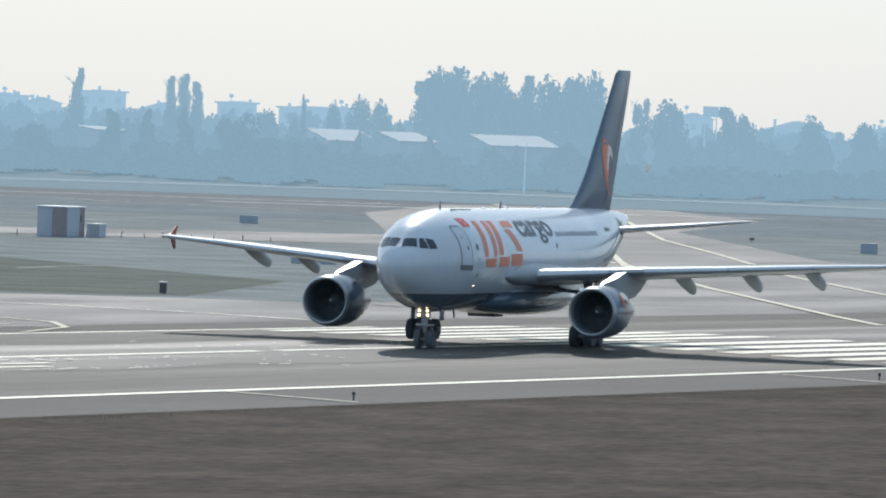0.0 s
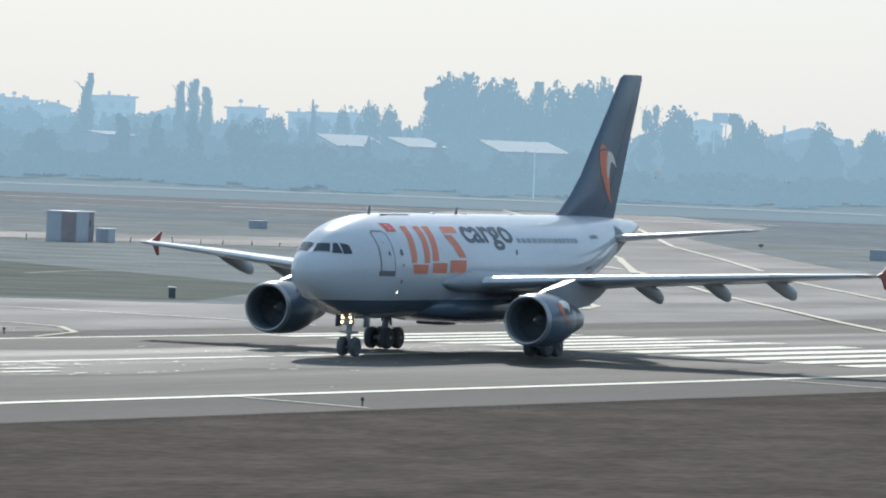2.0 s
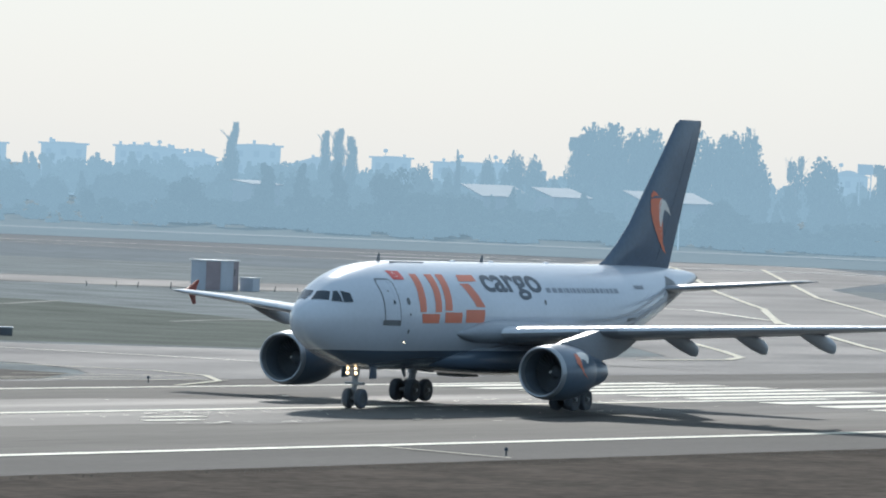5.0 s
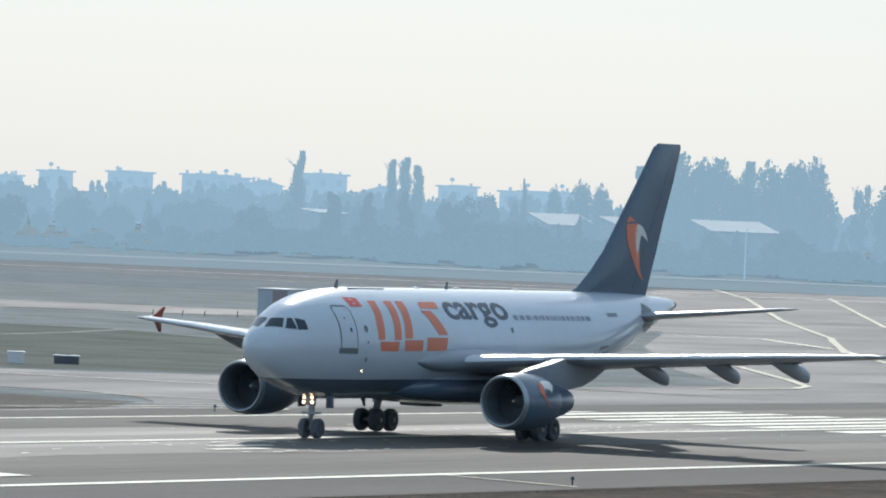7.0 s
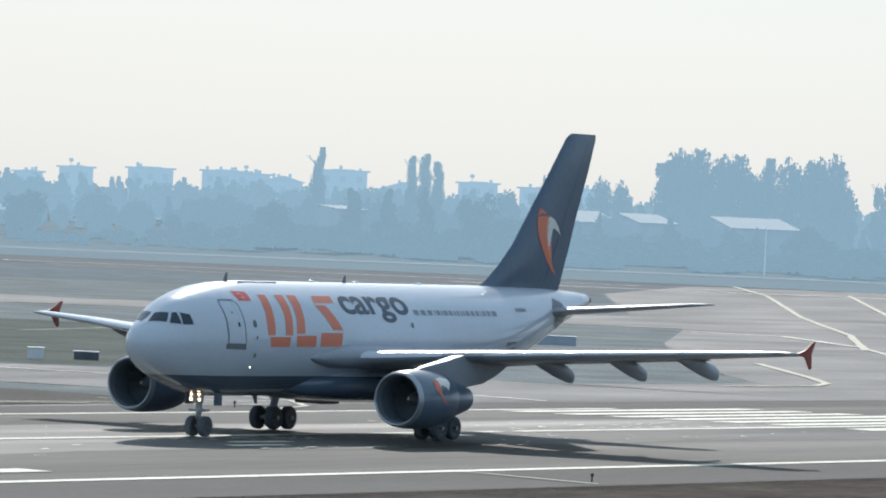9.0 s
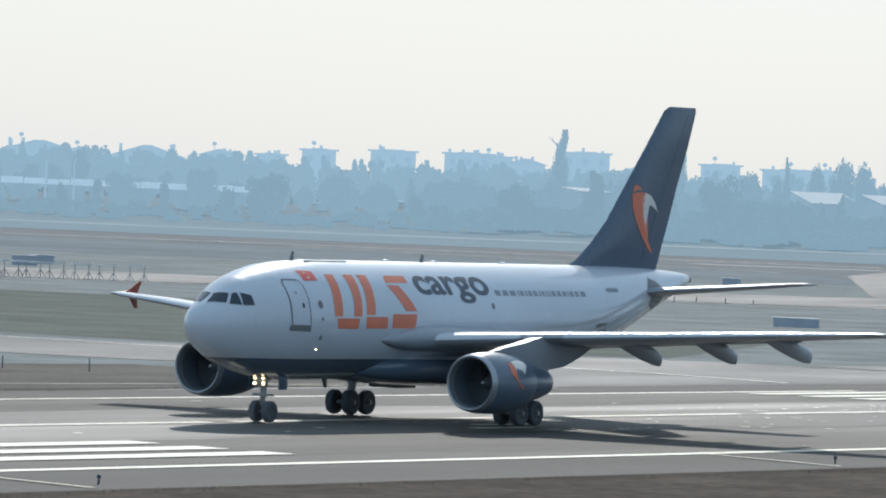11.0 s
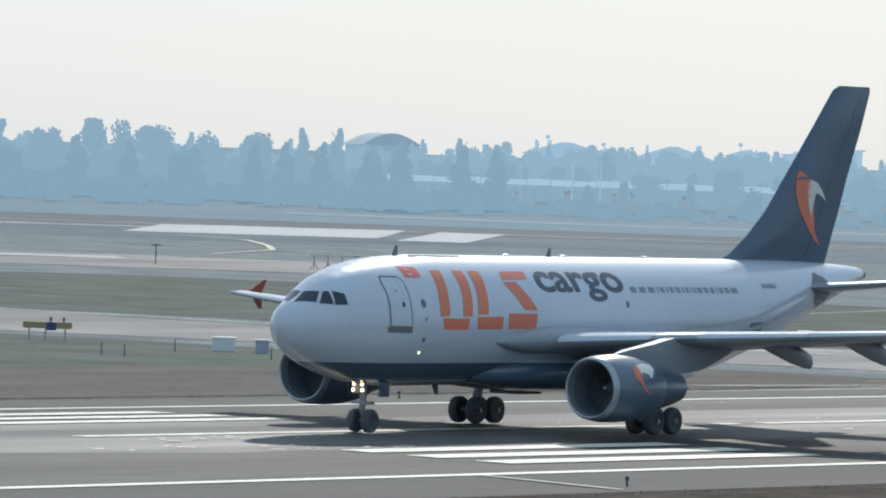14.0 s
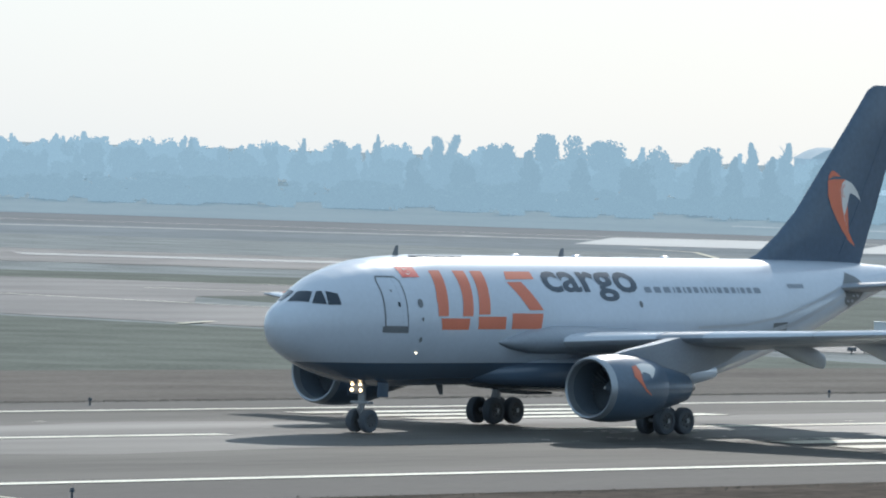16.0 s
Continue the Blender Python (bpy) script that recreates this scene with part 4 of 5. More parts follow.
for kind, turn, top, width in (("poplar", -149.09, 20.4, 3.0), ("poplar", -149.85, 19.5, 2.6), ("poplar", -149.96, 20.0, 3.0), ("poplar", -150.06, 18.6, 3.2), ("round", -150.68, 16.3, 5.2),
                               ("conifer", -150.95, 17, 2.2), ("round", -151.19, 16.3, 3.3), ("round", -151.42, 17.4, 5.5), ("round", -151.58, 16.8, 5), ("poplar", -151.93, 20.2, 5.0),
                               ("round", -152.08, 23.6, 9.5), ("round", -152.24, 24.1, 9.5), ("round", -152.44, 22.8, 8.0), ("round", -152.65, 19.4, 6.0)):
    tree(kind, 1, turn, 1350, top, width)
for kind, turn, top, width in (("poplar", -152.80, 22.0, 5.0), ("round", -152.95, 22.6, 8.0), ("round", -153.16, 23.4, 8.0), ("round", -153.35, 23.6, 9.0), ("bare", -153.72, 18.6, 5.0), ("round", -153.97, 18.8, 10),
                               ("poplar", -154.44, 17.4, 5), ("round", -154.56, 16.8, 6), ("round", -155.13, 16.5, 7), ("round", -155.55, 16, 7), ("round", -155.9, 15.6, 8)):
    tree(kind, 1, turn, 1350, top, width)
for kind, turn, top, width in (("poplar", -140.15, 15, 3.3), ("round", -140.52, 14.2, 6.6), ("umbrella", -141.02, 15.8, 8.5), ("umbrella", -141.40, 15.1, 10), ("round", -141.86, 14.2, 6.6), ("round", -142.28, 14.3, 6.6),
                               ("conifer", -142.65, 15.3, 5.5), ("conifer", -142.93, 15.4, 5.5), ("conifer", -142.19, 13.3, 5), ("conifer", -143.95, 14.3, 5), ("conifer", -144.25, 13.3, 6), ("round", -145.14, 13.4, 4.4)):
    tree(kind, 1, turn, 1340, top, width)
for kind, turn, top, width in (("round", -136.09, 11, 4.8), ("round", -136.55, 11.3, 7.2), ("umbrella", -137.06, 11.4, 8), ("round", -137.52, 11.2, 6), ("conifer", -137.95, 13, 3.0), ("round", -138.3, 11.6, 6), ("conifer", -138.89, 13.4, 3.6),
                               ("poplar", -139.20, 13.3, 3.6), ("conifer", -139.51, 14.6, 3.2), ("poplar", -140.02, 14.6, 3.6), ("round", -140.5, 13.7, 7)):
    tree(kind, 1, turn, 1340, top, width)
for kind, turn, top, width in (("round", -148.74, 10.3, 9.2), ("conifer", -149.38, 12.8, 6), ("conifer", -149.67, 13, 5), ("conifer", -149.98, 13.4, 5), ("round", -150.4, 13, 8.2), ("round", -150.78, 9.5, 10), ("round", -151.06, 9.4, 6),
                               ("conifer", -151.40, 10.4, 3.4), ("round", -151.95, 9.0, 3), ("conifer", -152.01, 10.0, 5.1), ("round", -152.5, 9, 6), ("round", -153.1, 11, 9)):
    tree(kind, 0, turn, 1235, top, width)
for turn, top, width in ((-145.0, 7.7, 2.2), (-145.29, 8.2, 2.4), (-145.85, 8.2, 2.2), (-146.37, 7.4, 3.1), (-146.58, 7.8, 2.6), (-147.93, 8.0, 3.4)):
    tree("round", 0, turn, 1235, top, width)
for turn, top, width in ((-145.48, 10.8, 6.1), (-146.16, 10.9, 6.1), (-146.71, 10.3, 9.2), (-147.27, 10.6, 8.2), (-147.64, 9.4, 6.1), (-148.29, 11.3, 9.2)):
    tree("round", 0 if turn == -146.71 else 1, turn, 1260, top, width)
for kind, turn, top, width in (("conifer", -139.83, 10.5, 6.1), ("round", -140.24, 10.8, 6.1), ("conifer", -140.8, 12.4, 6.1), ("conifer", -141.22, 11.3, 6), ("round", -141.68, 11, 7.1), ("conifer", -142.25, 12.3, 5.6), ("conifer", -142.51, 12.4, 5.1),
                               ("conifer", -142.8, 12.6, 5.4), ("round", -143.21, 12.2, 6.1), ("conifer", -143.45, 13.6, 6.1), ("conifer", -143.95, 12.6, 6), ("conifer", -144.25, 12.2, 6)):
    tree(kind, 0, turn, 1240, top, width)
# the mass of the wood behind and before them: too many to count, one mesh to each depth
def wood_mass(name, label, depth, distance, step, low, high):
    verts, faces, n = [], [], 0
    a = -158.0
    while a < -134.0:
        a += step * wood.uniform(0.5, 1.5)
        open_view = -147.9 < a < -144.4
        lift_ = ((0.7, 0.88, 0.97)[depth]) if open_view else 1.0
        kind = "bush" if depth == 0 else wood.choice(("round", "round", "round", "conifer", "poplar"))
        top = wood.uniform(low, high) * lift_ + (0.8 if a < -149 else 0)
        if depth == 2 and a < -144:
            top = wood.uniform(12.9, 14.1)
        d = distance + wood.uniform(-25, 25)
        base = rise(d) - 0.3
        high_ = max(1.5, top - base)
        width = wood.uniform(0.8, 1.25) * high_ * (0.55 if kind in ("conifer", "poplar") else 1.0) * (1.5 if depth == 0 else 1.0)
        co = CROWNS[kind][wood.randrange(len(CROWNS[kind]))]
        r = wood.uniform(0, 6.28)
        x, y = co[:, 0] * width, co[:, 1] * width
        at = far(a, d, base)
        verts.append(np.stack([at.x + x * math.cos(r) - y * math.sin(r), at.y + x * math.sin(r) + y * math.cos(r), at.z + co[:, 2] * high_], 1))
        n += len(co)
    me = bpy.data.meshes.new(name)
    me.from_pydata(np.concatenate(verts).tolist(), [], np.arange(n).reshape(-1, 4).tolist())
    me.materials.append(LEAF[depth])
    tagged(new(name, me), label, kind="stuff")


CROWNS = {k: [np.array([v.co[:] for v in crown_mesh(k, 900 + i * 13 + len(k)).vertices]) for i in range(4)] for k in ("round", "conifer", "poplar", "bush")}
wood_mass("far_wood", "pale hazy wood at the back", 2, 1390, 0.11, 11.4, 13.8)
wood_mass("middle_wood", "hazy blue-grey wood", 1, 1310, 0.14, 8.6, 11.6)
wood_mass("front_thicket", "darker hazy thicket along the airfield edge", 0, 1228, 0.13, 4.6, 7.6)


def house(turn, distance, top, width, flat=False, arch=False, seed=0):
    """A far town house: walls, roof, windows, a chimney or an aerial on the roof."""
    base = rise(distance) - 0.3
    h = top - base
    rnd = random.Random(seed)
    root = thing("house", "pale hazy town house with a flat roof" if flat else "pale hazy town house with a tiled roof", "house", Matrix.Translation(far(turn, distance, base)) @ Matrix.Rotation(radians(turn), 4, "Z"), "houses beyond the trees")
    w, d, eave = width / 2, 5.0, h - (0.5 if flat else min(2.4, width * 0.16))
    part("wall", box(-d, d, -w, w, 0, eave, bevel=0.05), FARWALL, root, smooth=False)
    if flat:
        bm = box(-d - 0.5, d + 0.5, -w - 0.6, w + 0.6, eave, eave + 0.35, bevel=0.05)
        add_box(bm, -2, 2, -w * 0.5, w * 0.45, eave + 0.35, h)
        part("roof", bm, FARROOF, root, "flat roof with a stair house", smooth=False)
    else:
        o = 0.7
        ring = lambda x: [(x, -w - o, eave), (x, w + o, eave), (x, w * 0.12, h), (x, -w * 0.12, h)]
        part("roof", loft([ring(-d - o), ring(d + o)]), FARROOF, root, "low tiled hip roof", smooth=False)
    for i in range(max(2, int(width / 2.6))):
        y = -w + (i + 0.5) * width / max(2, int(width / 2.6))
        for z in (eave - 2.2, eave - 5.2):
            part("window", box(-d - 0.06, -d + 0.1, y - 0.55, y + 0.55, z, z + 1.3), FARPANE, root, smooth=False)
    for i in range(rnd.randint(1, 4)):
        y = rnd.uniform(-w * 0.8, w * 0.8)
        if flat:
            part("chimney", box(-0.3, 0.3, y - 0.3, y + 0.3, h - 0.6, h + rnd.uniform(0.2, 0.9)), FARWALL, root, smooth=False)
        else:
            part("chimney", box(-0.3, 0.3, y - 0.3, y + 0.3, h - 1.4, h + rnd.uniform(0.0, 0.5)), FARWALL, root, smooth=False)
    if rnd.random() < 0.6:
        y = rnd.uniform(-w * 0.5, w * 0.5)
        bm = rod((0, y, h - 1), (0, y, h + 1.1), 0.06, seg=6)
        add_rod(bm, (0, y, h + 1.0), (-0.15, y, h + 1.15), 0.5, 0.45, seg=10)
        part("satellite_dish", bm, FARROOF, root, "round aerial dish on a pole")


for i, (turn, top, width, flat) in enumerate(((-148.55, 15.4, 7, 1), (-149.29, 16.9, 9.8, 1), (-150.4, 15.6, 8, 1), (-151.0, 15.1, 12.7, 1), (-151.26, 15.2, 5.8, 1), (-144.81, 14.6, 17.3, 0), (-145.13, 13.4, 4.6, 1),
                                              (-145.69, 14.5, 15, 0), (-146.29, 14.3, 8.1, 0), (-146.71, 14, 5.8, 1), (-147.10, 15.3, 6.9, 1), (-147.71, 15.7, 9.2, 1), (-148.33, 15.8, 9.8, 1), (-148.8, 15, 8, 0), (-149.8, 14.8, 12, 0),
                                              (-154.15, 16.6, 8, 0), (-155.0, 15.6, 16, 0), (-155.75, 15.2, 12, 0), (-144.2, 12.6, 10, 0))):
    house(turn, 1420, top, width, bool(flat), seed=i)


def shed(turn, distance, top, bottom, width, arch):
    """A long building with a bright sheet roof between the trees."""
    base = rise(distance) - 0.3
    root = thing("shed", "long low building with a bright white roof", "shed", Matrix.Translation(far(turn, distance, base)) @ Matrix.Rotation(radians(turn + 12), 4, "Z"), "white-roofed sheds")
    w, e, h = width / 2, bottom - base, top - base
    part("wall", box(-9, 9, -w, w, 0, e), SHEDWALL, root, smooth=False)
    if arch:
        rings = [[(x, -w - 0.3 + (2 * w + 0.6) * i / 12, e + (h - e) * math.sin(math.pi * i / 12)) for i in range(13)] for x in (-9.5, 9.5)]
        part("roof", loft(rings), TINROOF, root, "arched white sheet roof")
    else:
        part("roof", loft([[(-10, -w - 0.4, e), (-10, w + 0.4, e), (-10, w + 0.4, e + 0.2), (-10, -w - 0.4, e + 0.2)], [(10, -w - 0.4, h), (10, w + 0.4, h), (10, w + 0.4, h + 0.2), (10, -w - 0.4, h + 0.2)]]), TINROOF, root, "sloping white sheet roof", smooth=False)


shed(-151.28, 1275, 10.6, 8.6, 9.0, False)
shed(-151.81, 1275, 10.5, 8.9, 6.6, False)
shed(-152.69, 1275, 10.6, 8.7, 12.3, False)
for kind, turn, top, width in (("round", -151.12, 9.3, 3.6), ("conifer", -151.24, 8.9, 2.4), ("round", -151.52, 10.2, 4.4), ("round", -151.70, 8.9, 3.6), ("round", -151.86, 9.1, 3.0), ("round", -152.42, 9.4, 4.6), ("round", -152.58, 8.8, 3.4),
                               ("conifer", -152.70, 9.0, 2.8), ("round", -152.86, 9.0, 4.2)):
    tree(kind, 0 if kind == "conifer" else 1, turn, 1252, top, width)
shed(-153.15, 1262, 6.6, 5.6, 3.4, False)
shed(-149.30, 1275, 9.6, 9.0, 5.0, False)
shed(-143.30, 1420, 15.2, 12.8, 11.7, True)

# the parapet's white also gets a haze-blue glow
PARAPET = mat("hazy_white_parapet", (0.68, 0.68, 0.67), 0.8, vary=0.1, size=5, emit=HAZE_GLOW, power=0.55)
root = thing("raised_road", "white parapet of a raised road on short piers", "road", Matrix.Translation(far(-145.1, 1285, rise(1285) - 0.2)) @ Matrix.Rotation(radians(-145.1), 4, "Z"), kind="structure")
for i in range(18):
    y0 = -38 + i * 4.3
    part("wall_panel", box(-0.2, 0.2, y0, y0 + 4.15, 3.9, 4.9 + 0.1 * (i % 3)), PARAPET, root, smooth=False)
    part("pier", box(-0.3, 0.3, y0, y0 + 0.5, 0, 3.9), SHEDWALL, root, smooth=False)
board = thing("billboard", "grey billboard on a steel frame above the trees", "billboard", Matrix.Translation(far(-154.29, 1330, rise(1330))) @ Matrix.Rotation(radians(-154.29), 4, "Z"))
part("panel", box(-0.15, 0.15, -1.5, 1.5, 12.2, 14.2), FARPANE, board, smooth=False)
part("frame", add_rod(rod((0, -1.1, 0), (0, -1.1, 12.4), 0.12), (0, 1.1, 0), (0, 1.1, 12.4), 0.12), FARROOF, board)
for turn, d, h in ((-152.78, 1200, 8.5), (-144.87, 1240, 9), (-143.9, 1240, 11.2), (-145.1, 1240, 9.2)):
    pole = thing("street_lamp", "thin grey lamp pole before the trees", "street lamp", Matrix.Translation(far(turn, d, rise(d))), "lamp poles")
    part("pole", rod((0, 0, 0), (0, 0, h), 0.14, 0.08), FARROOF, pole)
    part("arm", rod((0, 0, h - 0.1), (0.7, 0.9, h + 0.15), 0.07), FARROOF, pole)
# pale perimeter road on the far slope
bm = bmesh.new()
rows_ = [[bm.verts.new(far(-157 + i * 0.5, d + 8 * math.sin(i * 0.21), rise(d + 8 * math.sin(i * 0.21)) + 0.12)) for i in range(30)] for d in (1174, 1181)]
for i in range(29):
    bm.faces.new((rows_[0][i], rows_[0][i + 1], rows_[1][i + 1], rows_[1][i]))
bmesh.ops.recalc_face_normals(bm, faces=bm.faces)
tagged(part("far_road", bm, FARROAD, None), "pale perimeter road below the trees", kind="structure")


# ---- things on the airfield ----
PALEWALL = mat("pale_metal_wall", (0.42, 0.46, 0.52), 0.6, vary=0.12, size=1.5)
REDWALL = mat("faded_red_wall", (0.31, 0.26, 0.275), 0.7, vary=0.2, size=1.2)
DARKBOX = mat("dark_cabinet", (0.10, 0.11, 0.12), 0.7, vary=0.2)
WHITEBOX = mat("white_cabinet", (0.70, 0.71, 0.72), 0.6, vary=0.1)
STEEL = mat("galvanised_steel", (0.38, 0.38, 0.38), 0.5, metal=0.4, vary=0.15)
SIGNY = mat("sign_yellow", (0.30, 0.27, 0.14), 0.6, vary=0.1)
SIGNB = mat("sign_blue", (0.03, 0.06, 0.14), 0.5, vary=0.1)
SCRUB = mat("dry_scrub", (0.12, 0.115, 0.095), 0.9, vary=0.4, size=1.0)
# far boxes: haze is put into this pale blue-grey colour
HAZEBOX = mat("hazy_blue_grey_box", (0.36, 0.40, 0.46), 0.8, vary=0.15, size=1.0)
TRACK = mat("bare_track", (0.30, 0.28, 0.25), 0.9, vary=0.15, size=4)


def spot(x, y, turn=0.0, lift=0.0):
    return Matrix.Translation((x, y, ground_z(y) + lift)) @ Matrix.Rotation(radians(turn), 4, "Z")


def equipment_hut():
    hut = thing("equipment_hut", "boxy airfield hut with pale and faded red panels", "hut", spot(-598, -359.5, 8))
    part("wall", box(-2.2, 2.2, -1.6, 1.6, 0, 2.95, bevel=0.03), PALEWALL, hut, "pale metal walls")
    part("panel", box(2.16, 2.27, 0.05, 1.6, 0.05, 2.9), REDWALL, hut, "faded red panel", smooth=False)
    part("panel", box(-0.9, 2.2, 1.55, 1.66, 0.05, 2.9), PALEWALL, hut, "pale end panel", smooth=False)
    part("panel", box(-2.25, -0.9, 1.55, 1.66, 0.05, 2.9), REDWALL, hut, "faded red panel", smooth=False)
    part("vent", box(-1.35, -1.15, 1.6, 1.7, 1.5, 2.2), DARKBOX, hut, smooth=False)
    part("roof", box(-2.35, 2.35, -1.75, 1.75, 2.95, 3.06, bevel=0.02), WHITEBOX, hut, "thin flat white roof", smooth=False)
    shed_ = thing("equipment_cabinet", "low pale cabinet with a white lid beside the hut", "cabinet", spot(-602.0, -357.7, 8))
    part("body", box(-0.9, 0.9, -0.7, 0.7, 0, 1.3, bevel=0.03), PALEWALL, shed_, smooth=False)
    part("lid", box(-0.95, 0.95, -0.75, 0.75, 1.3, 1.4, bevel=0.02), WHITEBOX, shed_, "white lid", smooth=False)


def cabinet(x, y, w, h, dark, turn=28, label="", plain=False):
    ob = thing("ground_cabinet", label or ("dark concrete box with openings in the grass" if dark else "white metal box standing in the grass"), "cabinet", spot(x, y, turn), "airfield boxes")
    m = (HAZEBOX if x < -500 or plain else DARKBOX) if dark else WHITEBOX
    part("body", box(-0.5, 0.5, -w / 2, w / 2, 0, h, bevel=0.02), m, ob, smooth=False)
    part("lid", box(-0.55, 0.55, -w / 2 - 0.05, w / 2 + 0.05, h, h + 0.08, bevel=0.02), PALEWALL if dark else WHITEBOX, ob, "pale lid", smooth=False)
    if dark and x > -500 and not plain:
        for i in range(2):
            y0 = -w / 2 + 0.15 + i * (w / 2 - 0.05)
            part("opening", box(0.49, 0.53, y0, y0 + w / 2 - 0.25, 0.15, h - 0.15), TYRE, ob, smooth=False)


def edge_light(x, y):
    ob = thing("runway_light", "short black post with a small runway lamp", "runway light", spot(x, y), "runway edge lights")
    part("post", rod((0, 0, 0), (0, 0, 0.26), 0.045, seg=8), DARKBOX, ob)
    part("base_plate", rod((0, 0, 0), (0, 0, 0.03), 0.16, seg=12), DARKBOX, ob)
    part("lens", rod((0, 0, 0.26), (0, 0, 0.40), 0.10, 0.06, seg=10), GLASS, ob, "small glass lens")


def approach_unit(x, y, turn):
    ob = thing("approach_light", "lamp bar on a braced white steel frame", "approach light", spot(x, y, turn), "row of approach lights")
    for py in (-0.7, 0.7):
        part("post", rod((0, py, 0), (0, py, 1.45), 0.05, seg=6), STEEL, ob)
    for a, b in (((0, -1.15, 0.05), (0, -0.7, 0.8)), ((0, -0.25, 0.05), (0, -0.7, 0.8)), ((0, 0.25, 0.05), (0, 0.7, 0.8)), ((0, 1.15, 0.05), (0, 0.7, 0.8))):
        part("brace", rod(a, b, 0.035, seg=6), STEEL, ob)
    part("crossbar", box(-0.16, 0.16, -1.12, 1.12, 1.45, 1.57, bevel=0.02), WHITEBOX, ob, "white lamp bar", smooth=False)
    for py in (-0.8, -0.4, 0, 0.4, 0.8):
        part("lamp", rod((0, py, 1.57), (0, py, 1.68), 0.07, seg=8), STEEL, ob)


equipment_hut()
cabinet(-423.8, -246.2, 0.5, 0.72, True, 30, "small dark cabinet with a pale lid in the grass")
cabinet(-405.5, -265.0, 1.1, 0.75, False, 33)
cabinet(-409.8, -263.6, 1.75, 0.55, True, 33)
cabinet(-398.9, -290.6, 1.95, 0.75, False, 36)
cabinet(-403.8, -290.2, 1.25, 0.6, True, 36)
cabinet(-532, -294, 4.0, 0.75, True, 29, "long dark concrete box in the grass")
cabinet(-625.5, -442.5, 2.8, 1.0, True, 35, "grey concrete box beyond the taxiway")
cabinet(-639, -450, 3.3, 0.9, True, 35, "grey concrete box beyond the taxiway")
cabinet(-703, -318.5, 1.9, 1.1, True, 24, "grey box on the far grass")
cabinet(-722, -408, 2.2, 0.9, True, 30, "grey box on the far grass")
cabinet(-564.2, -405.2, 1.55, 1.1, True, 36, "grey box among the approach lights")
cabinet(-328.7, -256.3, 1.35, 0.78, False, 38)
cabinet(-328.7, -253.4, 0.8, 0.74, True, 38, "blue-grey metal box in the dry grass", plain=True)
for k in range(-3, 8):
    edge_light(-274.5 + 57.6 * k, -149.6 if k != 0 else -149.4)
for k in range(-1, 6):
    edge_light(-279.3 + 57.6 * k, -206.6)
for k, turn in enumerate((142.83, 143.06, 143.28, 143.485, 143.68, 143.85, 144.01, 144.165, 144.31, 144.455, 144.62, 144.80, 144.99, 145.195, 145.40, 145.65)):
    reach = 700 - 0.5 * k
    approach_unit(-reach * math.cos(radians(180 - turn)), -reach * math.sin(radians(180 - turn)), 180 - turn)

sign = thing("taxiway_sign", "low yellow taxiway sign with a dark blue panel", "sign", spot(-330.2, -271.2, 38))
part("board", box(-0.1, 0.1, -1.5, 1.5, 0.72, 1.12, bevel=0.02), SIGNY, sign, "faded yellow board", smooth=False)
part("panel", box(0.1, 0.14, -0.05, 0.55, 0.62, 1.10), SIGNB, sign, "dark blue panel", smooth=False)
for y in (-1.1, -0.1, 1.1):
    part("leg", rod((0, y, 0), (0, y, 0.75), 0.05, seg=6), STEEL, sign)
for y in (0.2, 1.0):
    part("lamp", rod((0, y, 1.12), (0, y, 1.42), 0.06, 0.09, seg=8), DARKBOX, sign, "small dark marker lamp")
# runway-side sign whose writing cannot be read
plate = thing("runway_sign", "square yellow sign with dark unreadable marks in grass", "sign", spot(-252.8, -217.2, 40))
part("board", box(-0.09, 0.09, -0.85, 0.85, 0.22, 1.05, bevel=0.02), SIGNY, plate, "yellow sign board", smooth=False)
for y0, y1, z0, z1 in ((0.42, 0.62, 0.42, 0.82), (0.05, 0.32, 0.42, 0.82), (-0.62, -0.30, 0.55, 0.68)):
    part("mark", box(0.09, 0.11, y0, y1, z0, z1), DARKBOX, plate, "dark bar of lettering size", smooth=False)
for y in (-0.6, 0.6):
    part("leg", rod((0, y, 0), (0, y, 0.25), 0.05, seg=6), STEEL, plate)
cabinet(-331.5, -288.6, 2.2, 0.85, False, 40, "white metal cabinet beside the taxiway")
board2 = thing("direction_sign", "low dark and red sign panel on posts", "sign", spot(-321.8, -278.8, 40))
part("board", box(-0.08, 0.08, 0.0, 0.9, 0.45, 0.98, bevel=0.02), SIGNB, board2, "dark blue panel", smooth=False)
part("board", box(-0.08, 0.08, -0.85, 0.0, 0.45, 0.98, bevel=0.02), REDWALL, board2, "faded red panel", smooth=False)
for y in (-0.5, 0.5):
    part("leg", rod((0, y, 0), (0, y, 0.5), 0.05, seg=6), STEEL, board2)
for x, y in ((-312.3, -252.4), (-312.3, -250.7), (-323, -255.5), (-324.4, -235.9), (-324.6, -233.3), (-329.3, -228.1), (-326.2, -232.0), (-320, -246)):
    stake = thing("marker_stake", "thin dark stake standing in dry grass", "stake", spot(x, y), "marker stakes")
    part("shaft", rod((0, 0, 0), (0.02, 0, 0.75), 0.04, 0.03, seg=6), DARKBOX, stake)
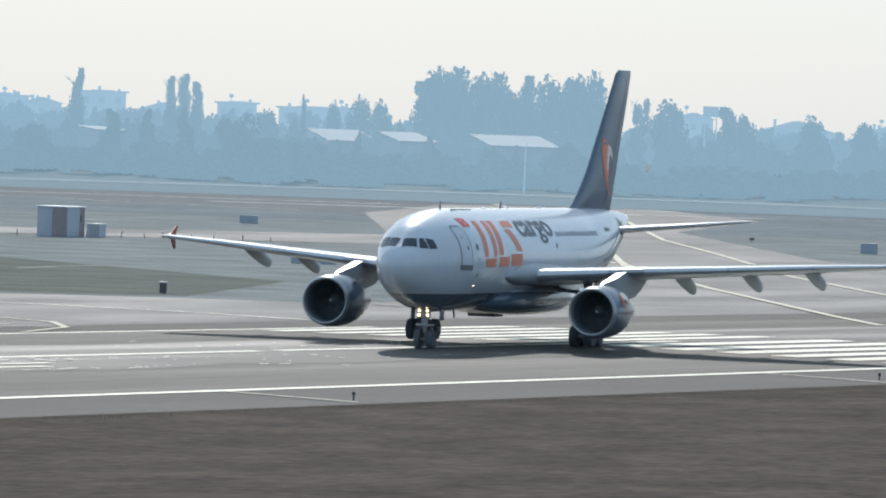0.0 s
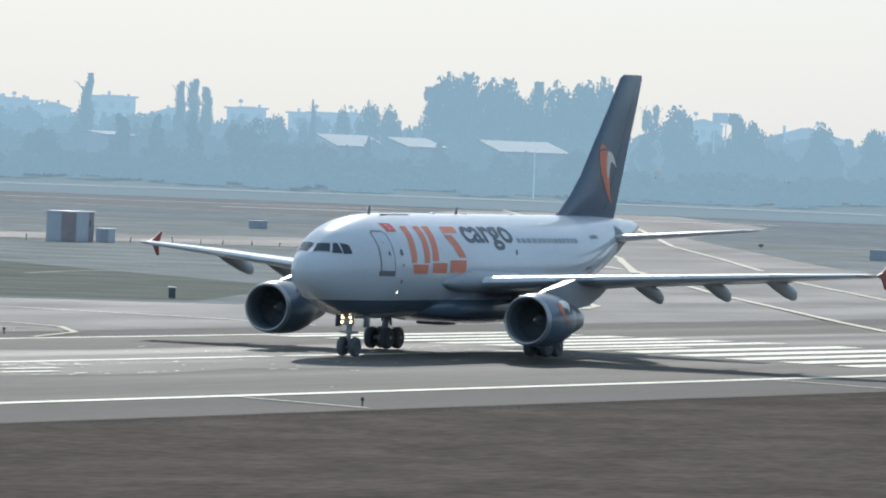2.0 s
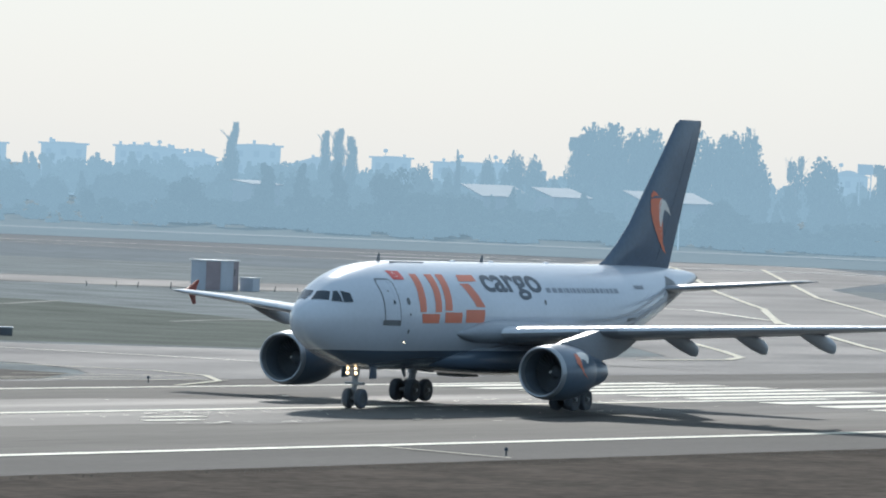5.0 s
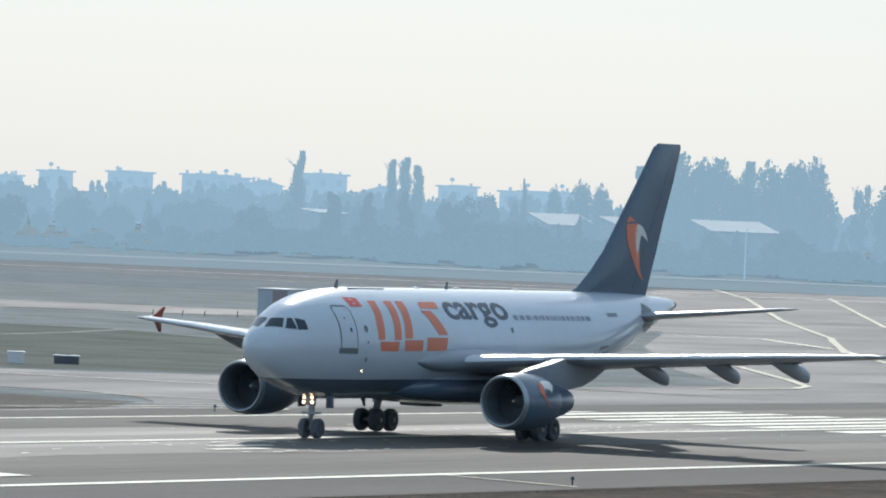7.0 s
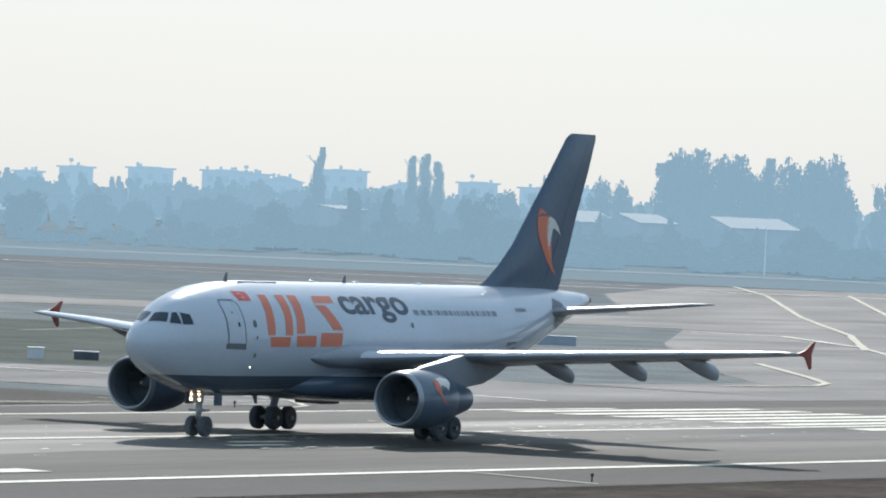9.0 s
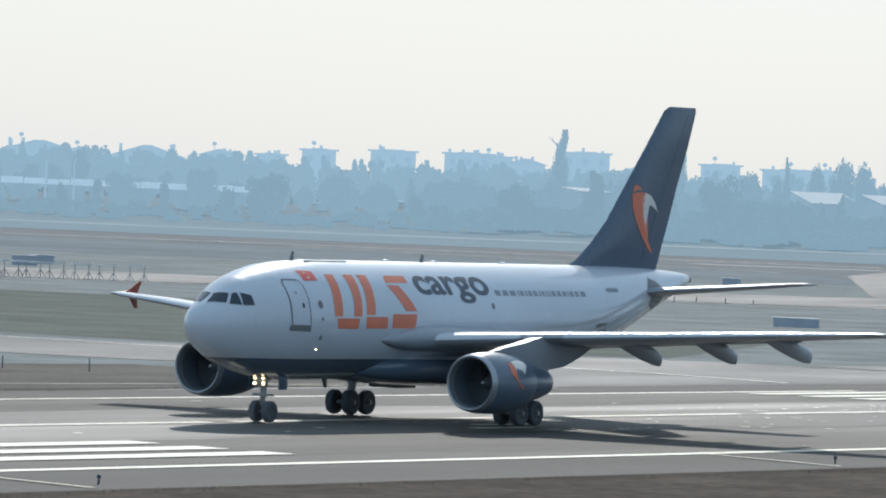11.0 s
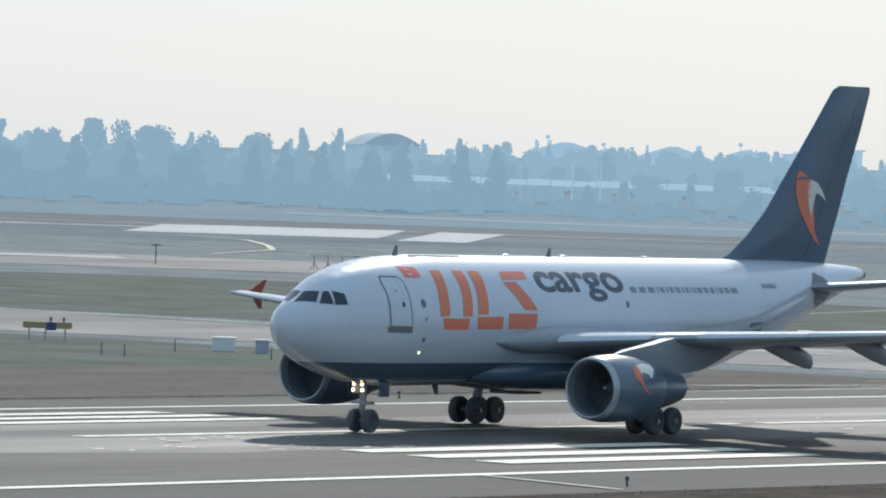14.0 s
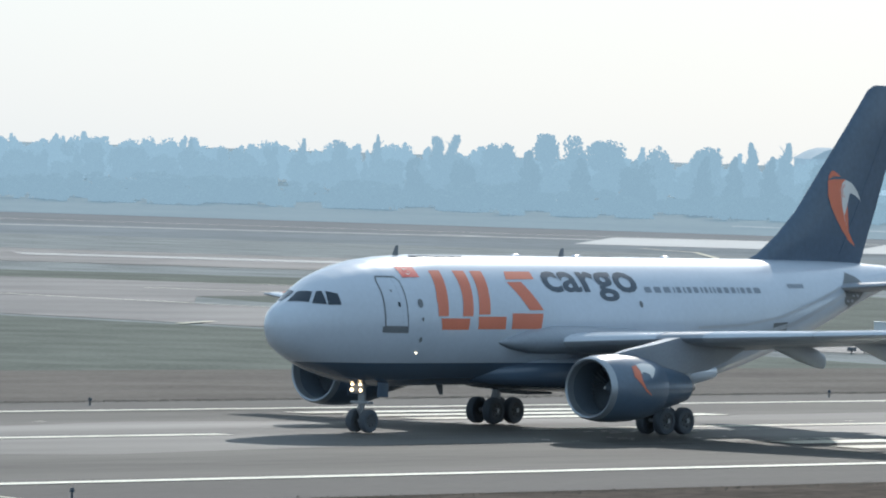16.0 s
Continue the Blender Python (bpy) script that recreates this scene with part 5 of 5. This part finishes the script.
for x, y in ((-346.3, -261.0), (-348.8, -256.7), (-351.2, -257.4), (-336.4, -282.4), (-750.6, -355.4)):
    lamp = thing("taxiway_light", "small dark taxiway lamp on a short post", "taxiway light", spot(x, y), "taxiway lights")
    part("post", rod((0, 0, 0), (0, 0, 0.22), 0.05, seg=6), DARKBOX, lamp)
    part("head", box(-0.2, 0.2, -0.24, 0.24, 0.2, 0.48, bevel=0.05), DARKBOX, lamp)
post = thing("signal_post", "thin post with a small cross-arm", "post", spot(-548.2, -436.5, 35))
part("shaft", rod((0, 0, 0), (0, 0, 2.1), 0.06, seg=6), DARKBOX, post)
part("arm", rod((0, -0.5, 1.95), (0, 0.5, 1.95), 0.05, seg=6), DARKBOX, post)
for i in range(14):
    u = i / 13
    x, y = -586 - 36 * u + random.uniform(-0.5, 0.5), -367 + 18 * u + random.uniform(-0.5, 0.5)
    stub = thing("fence_post", "short leaning post at the taxiway edge", "post", spot(x, y), "taxiway posts")
    part("shaft", rod((0, 0, 0), (random.uniform(-0.15, 0.15), random.uniform(-0.15, 0.15), random.uniform(0.35, 0.7)), 0.05, seg=6), DARKBOX, stub)


def scrub(name, lines, high, count, seed, label):
    """Tufts of dry weeds along straight stretches: many small blades in one mesh."""
    rnd = random.Random(seed)
    verts, faces = [], []
    for (x0, y0), (x1, y1), spread in lines:
        for i in range(count):
            u = rnd.random()
            x, y = x0 + (x1 - x0) * u + rnd.gauss(0, spread), y0 + (y1 - y0) * u + rnd.gauss(0, spread * 0.5)
            z, h = ground_z(y), high * rnd.uniform(0.3, 1.0)
            a, w = rnd.uniform(0, math.pi), rnd.uniform(0.12, 0.4) * high
            k = len(verts)
            dx, dy = w * math.cos(a), w * math.sin(a)
            verts += [(x - dx, y - dy, z), (x + dx, y + dy, z), (x + dx * 0.7 + rnd.uniform(-0.1, 0.1), y + dy * 0.7, z + h), (x - dx * 0.6, y - dy * 0.6, z + h * 0.8)]
            faces.append((k, k + 1, k + 2, k + 3))
    me = bpy.data.meshes.new(name)
    me.from_pydata(verts, [], faces)
    me.materials.append(SCRUB)
    tagged(new(name, me), label, kind="stuff")


scrub("dry_tufts", (((-100, -146.6), (-360, -145.4), 1.1), ((-210, -210.2), (-330, -211.0), 1.0)), 0.055, 9000, 4, "short dry grass tufts along the runway shoulder")
paint(((-471, -287), (-482, -290), (-494.5, -291.8)), 0.8, TRACK, name="bare_strip", label="pale bare strip in the grass", lift=0.02)
paint(((-479.5, -315), (-500, -321), (-521, -328.8)), 0.8, TRACK, name="bare_strip", label="pale bare strip in the grass", lift=0.02)


# chips of old paint and patches of pale grit on the runway
def chips(name, spots, material, label):
    rnd = random.Random(31)
    verts, faces = [], []
    for cx, cy, rx, ry, count in spots:
        for i in range(count):
            x, y = cx + rnd.gauss(0, rx), cy + rnd.gauss(0, ry)
            a, b = rnd.uniform(0.08, 0.7) * rnd.random() + 0.05, rnd.uniform(0.03, 0.14)
            k = len(verts)
            z = ground_z(y) + 0.115
            verts += [(x - a, y - b * rnd.uniform(0.2, 1), z), (x + a * rnd.uniform(0.5, 1), y - b, z), (x + a, y + b * rnd.uniform(0.2, 1), z), (x - a * rnd.uniform(0.4, 1), y + b, z)]
            faces.append((k, k + 1, k + 2, k + 3))
    me = bpy.data.meshes.new(name)
    me.from_pydata(verts, [], faces)
    me.materials.append(material)
    tagged(new(name, me), label, kind="stuff")


chips("paint_chips", ((-225.6, -175.6, 3.5, 0.6, 26), (-218, -171, 4, 0.8, 10), (-227, -169.3, 3, 0.6, 22), (-292.8, -176.1, 5, 0.7, 34), (-288, -170.3, 5, 0.6, 20), (-339, -181.4, 9, 1.6, 50), (-312, -174, 14, 3, 26), (-270, -180, 40, 7, 40)), PAINT, "chips of old white paint scattered on the runway")


# ---- motion ----
PLANE_ROWS = ((0, -349.529, -180.608, 10.574), (0.5, -347.152, -179.984, 8.249), (1, -344.767, -179.454, 6.462), (1.5, -342.39, -179.033, 5.059),
              (2, -340.014, -178.739, 3.833), (2.5, -337.662, -178.521, 2.851), (3, -335.297, -178.378, 2.19), (3.5, -332.928, -178.253, 1.765),
              (4, -330.524, -178.217, 1.549), (4.5, -328.107, -178.192, 1.27), (7, -315.354, -178.5, 0.595), (7.5, -312.294, -178.479, 0.526),
              (8, -309.176, -178.42, 0.50), (10.5, -291.444, -178.325, -0.187), (11, -286.903, -178.2, -0.187), (11.5, -282.179, -178.108, -0.2),
              (12, -277.155, -178.042, -0.24), (12.5, -271.777, -177.947, -0.18), (13, -265.97, -177.878, -0.11), (13.5, -259.724, -177.857, -0.02),
              (14, -253.106, -177.866, 0.15), (14.5, -246.22, -177.913, 0.09), (15, -239.144, -178.089, 0.08), (15.5, -231.0, -178.05, 0.12), (16, -223.6, -178.6, 0.5))


def motions():
    walk(plane, [(t, pose(x, y, 0.04, 0, 0, h)) for t, x, y, h in PLANE_ROWS])
    ts = [r[0] for r in PLANE_ROWS]
    gone = np.concatenate([[0], np.cumsum(np.hypot(np.diff([r[1] for r in PLANE_ROWS]), np.diff([r[2] for r in PLANE_ROWS])))])
    for wheel, r in WHEELS:
        here = wheel.location.copy()
        walk(wheel, [(k / FPS, Matrix.Translation(here) @ Matrix.Rotation(float(np.interp(k / FPS, ts, gone)) / r, 4, "Y")) for k in range(0, 481)])


motions()
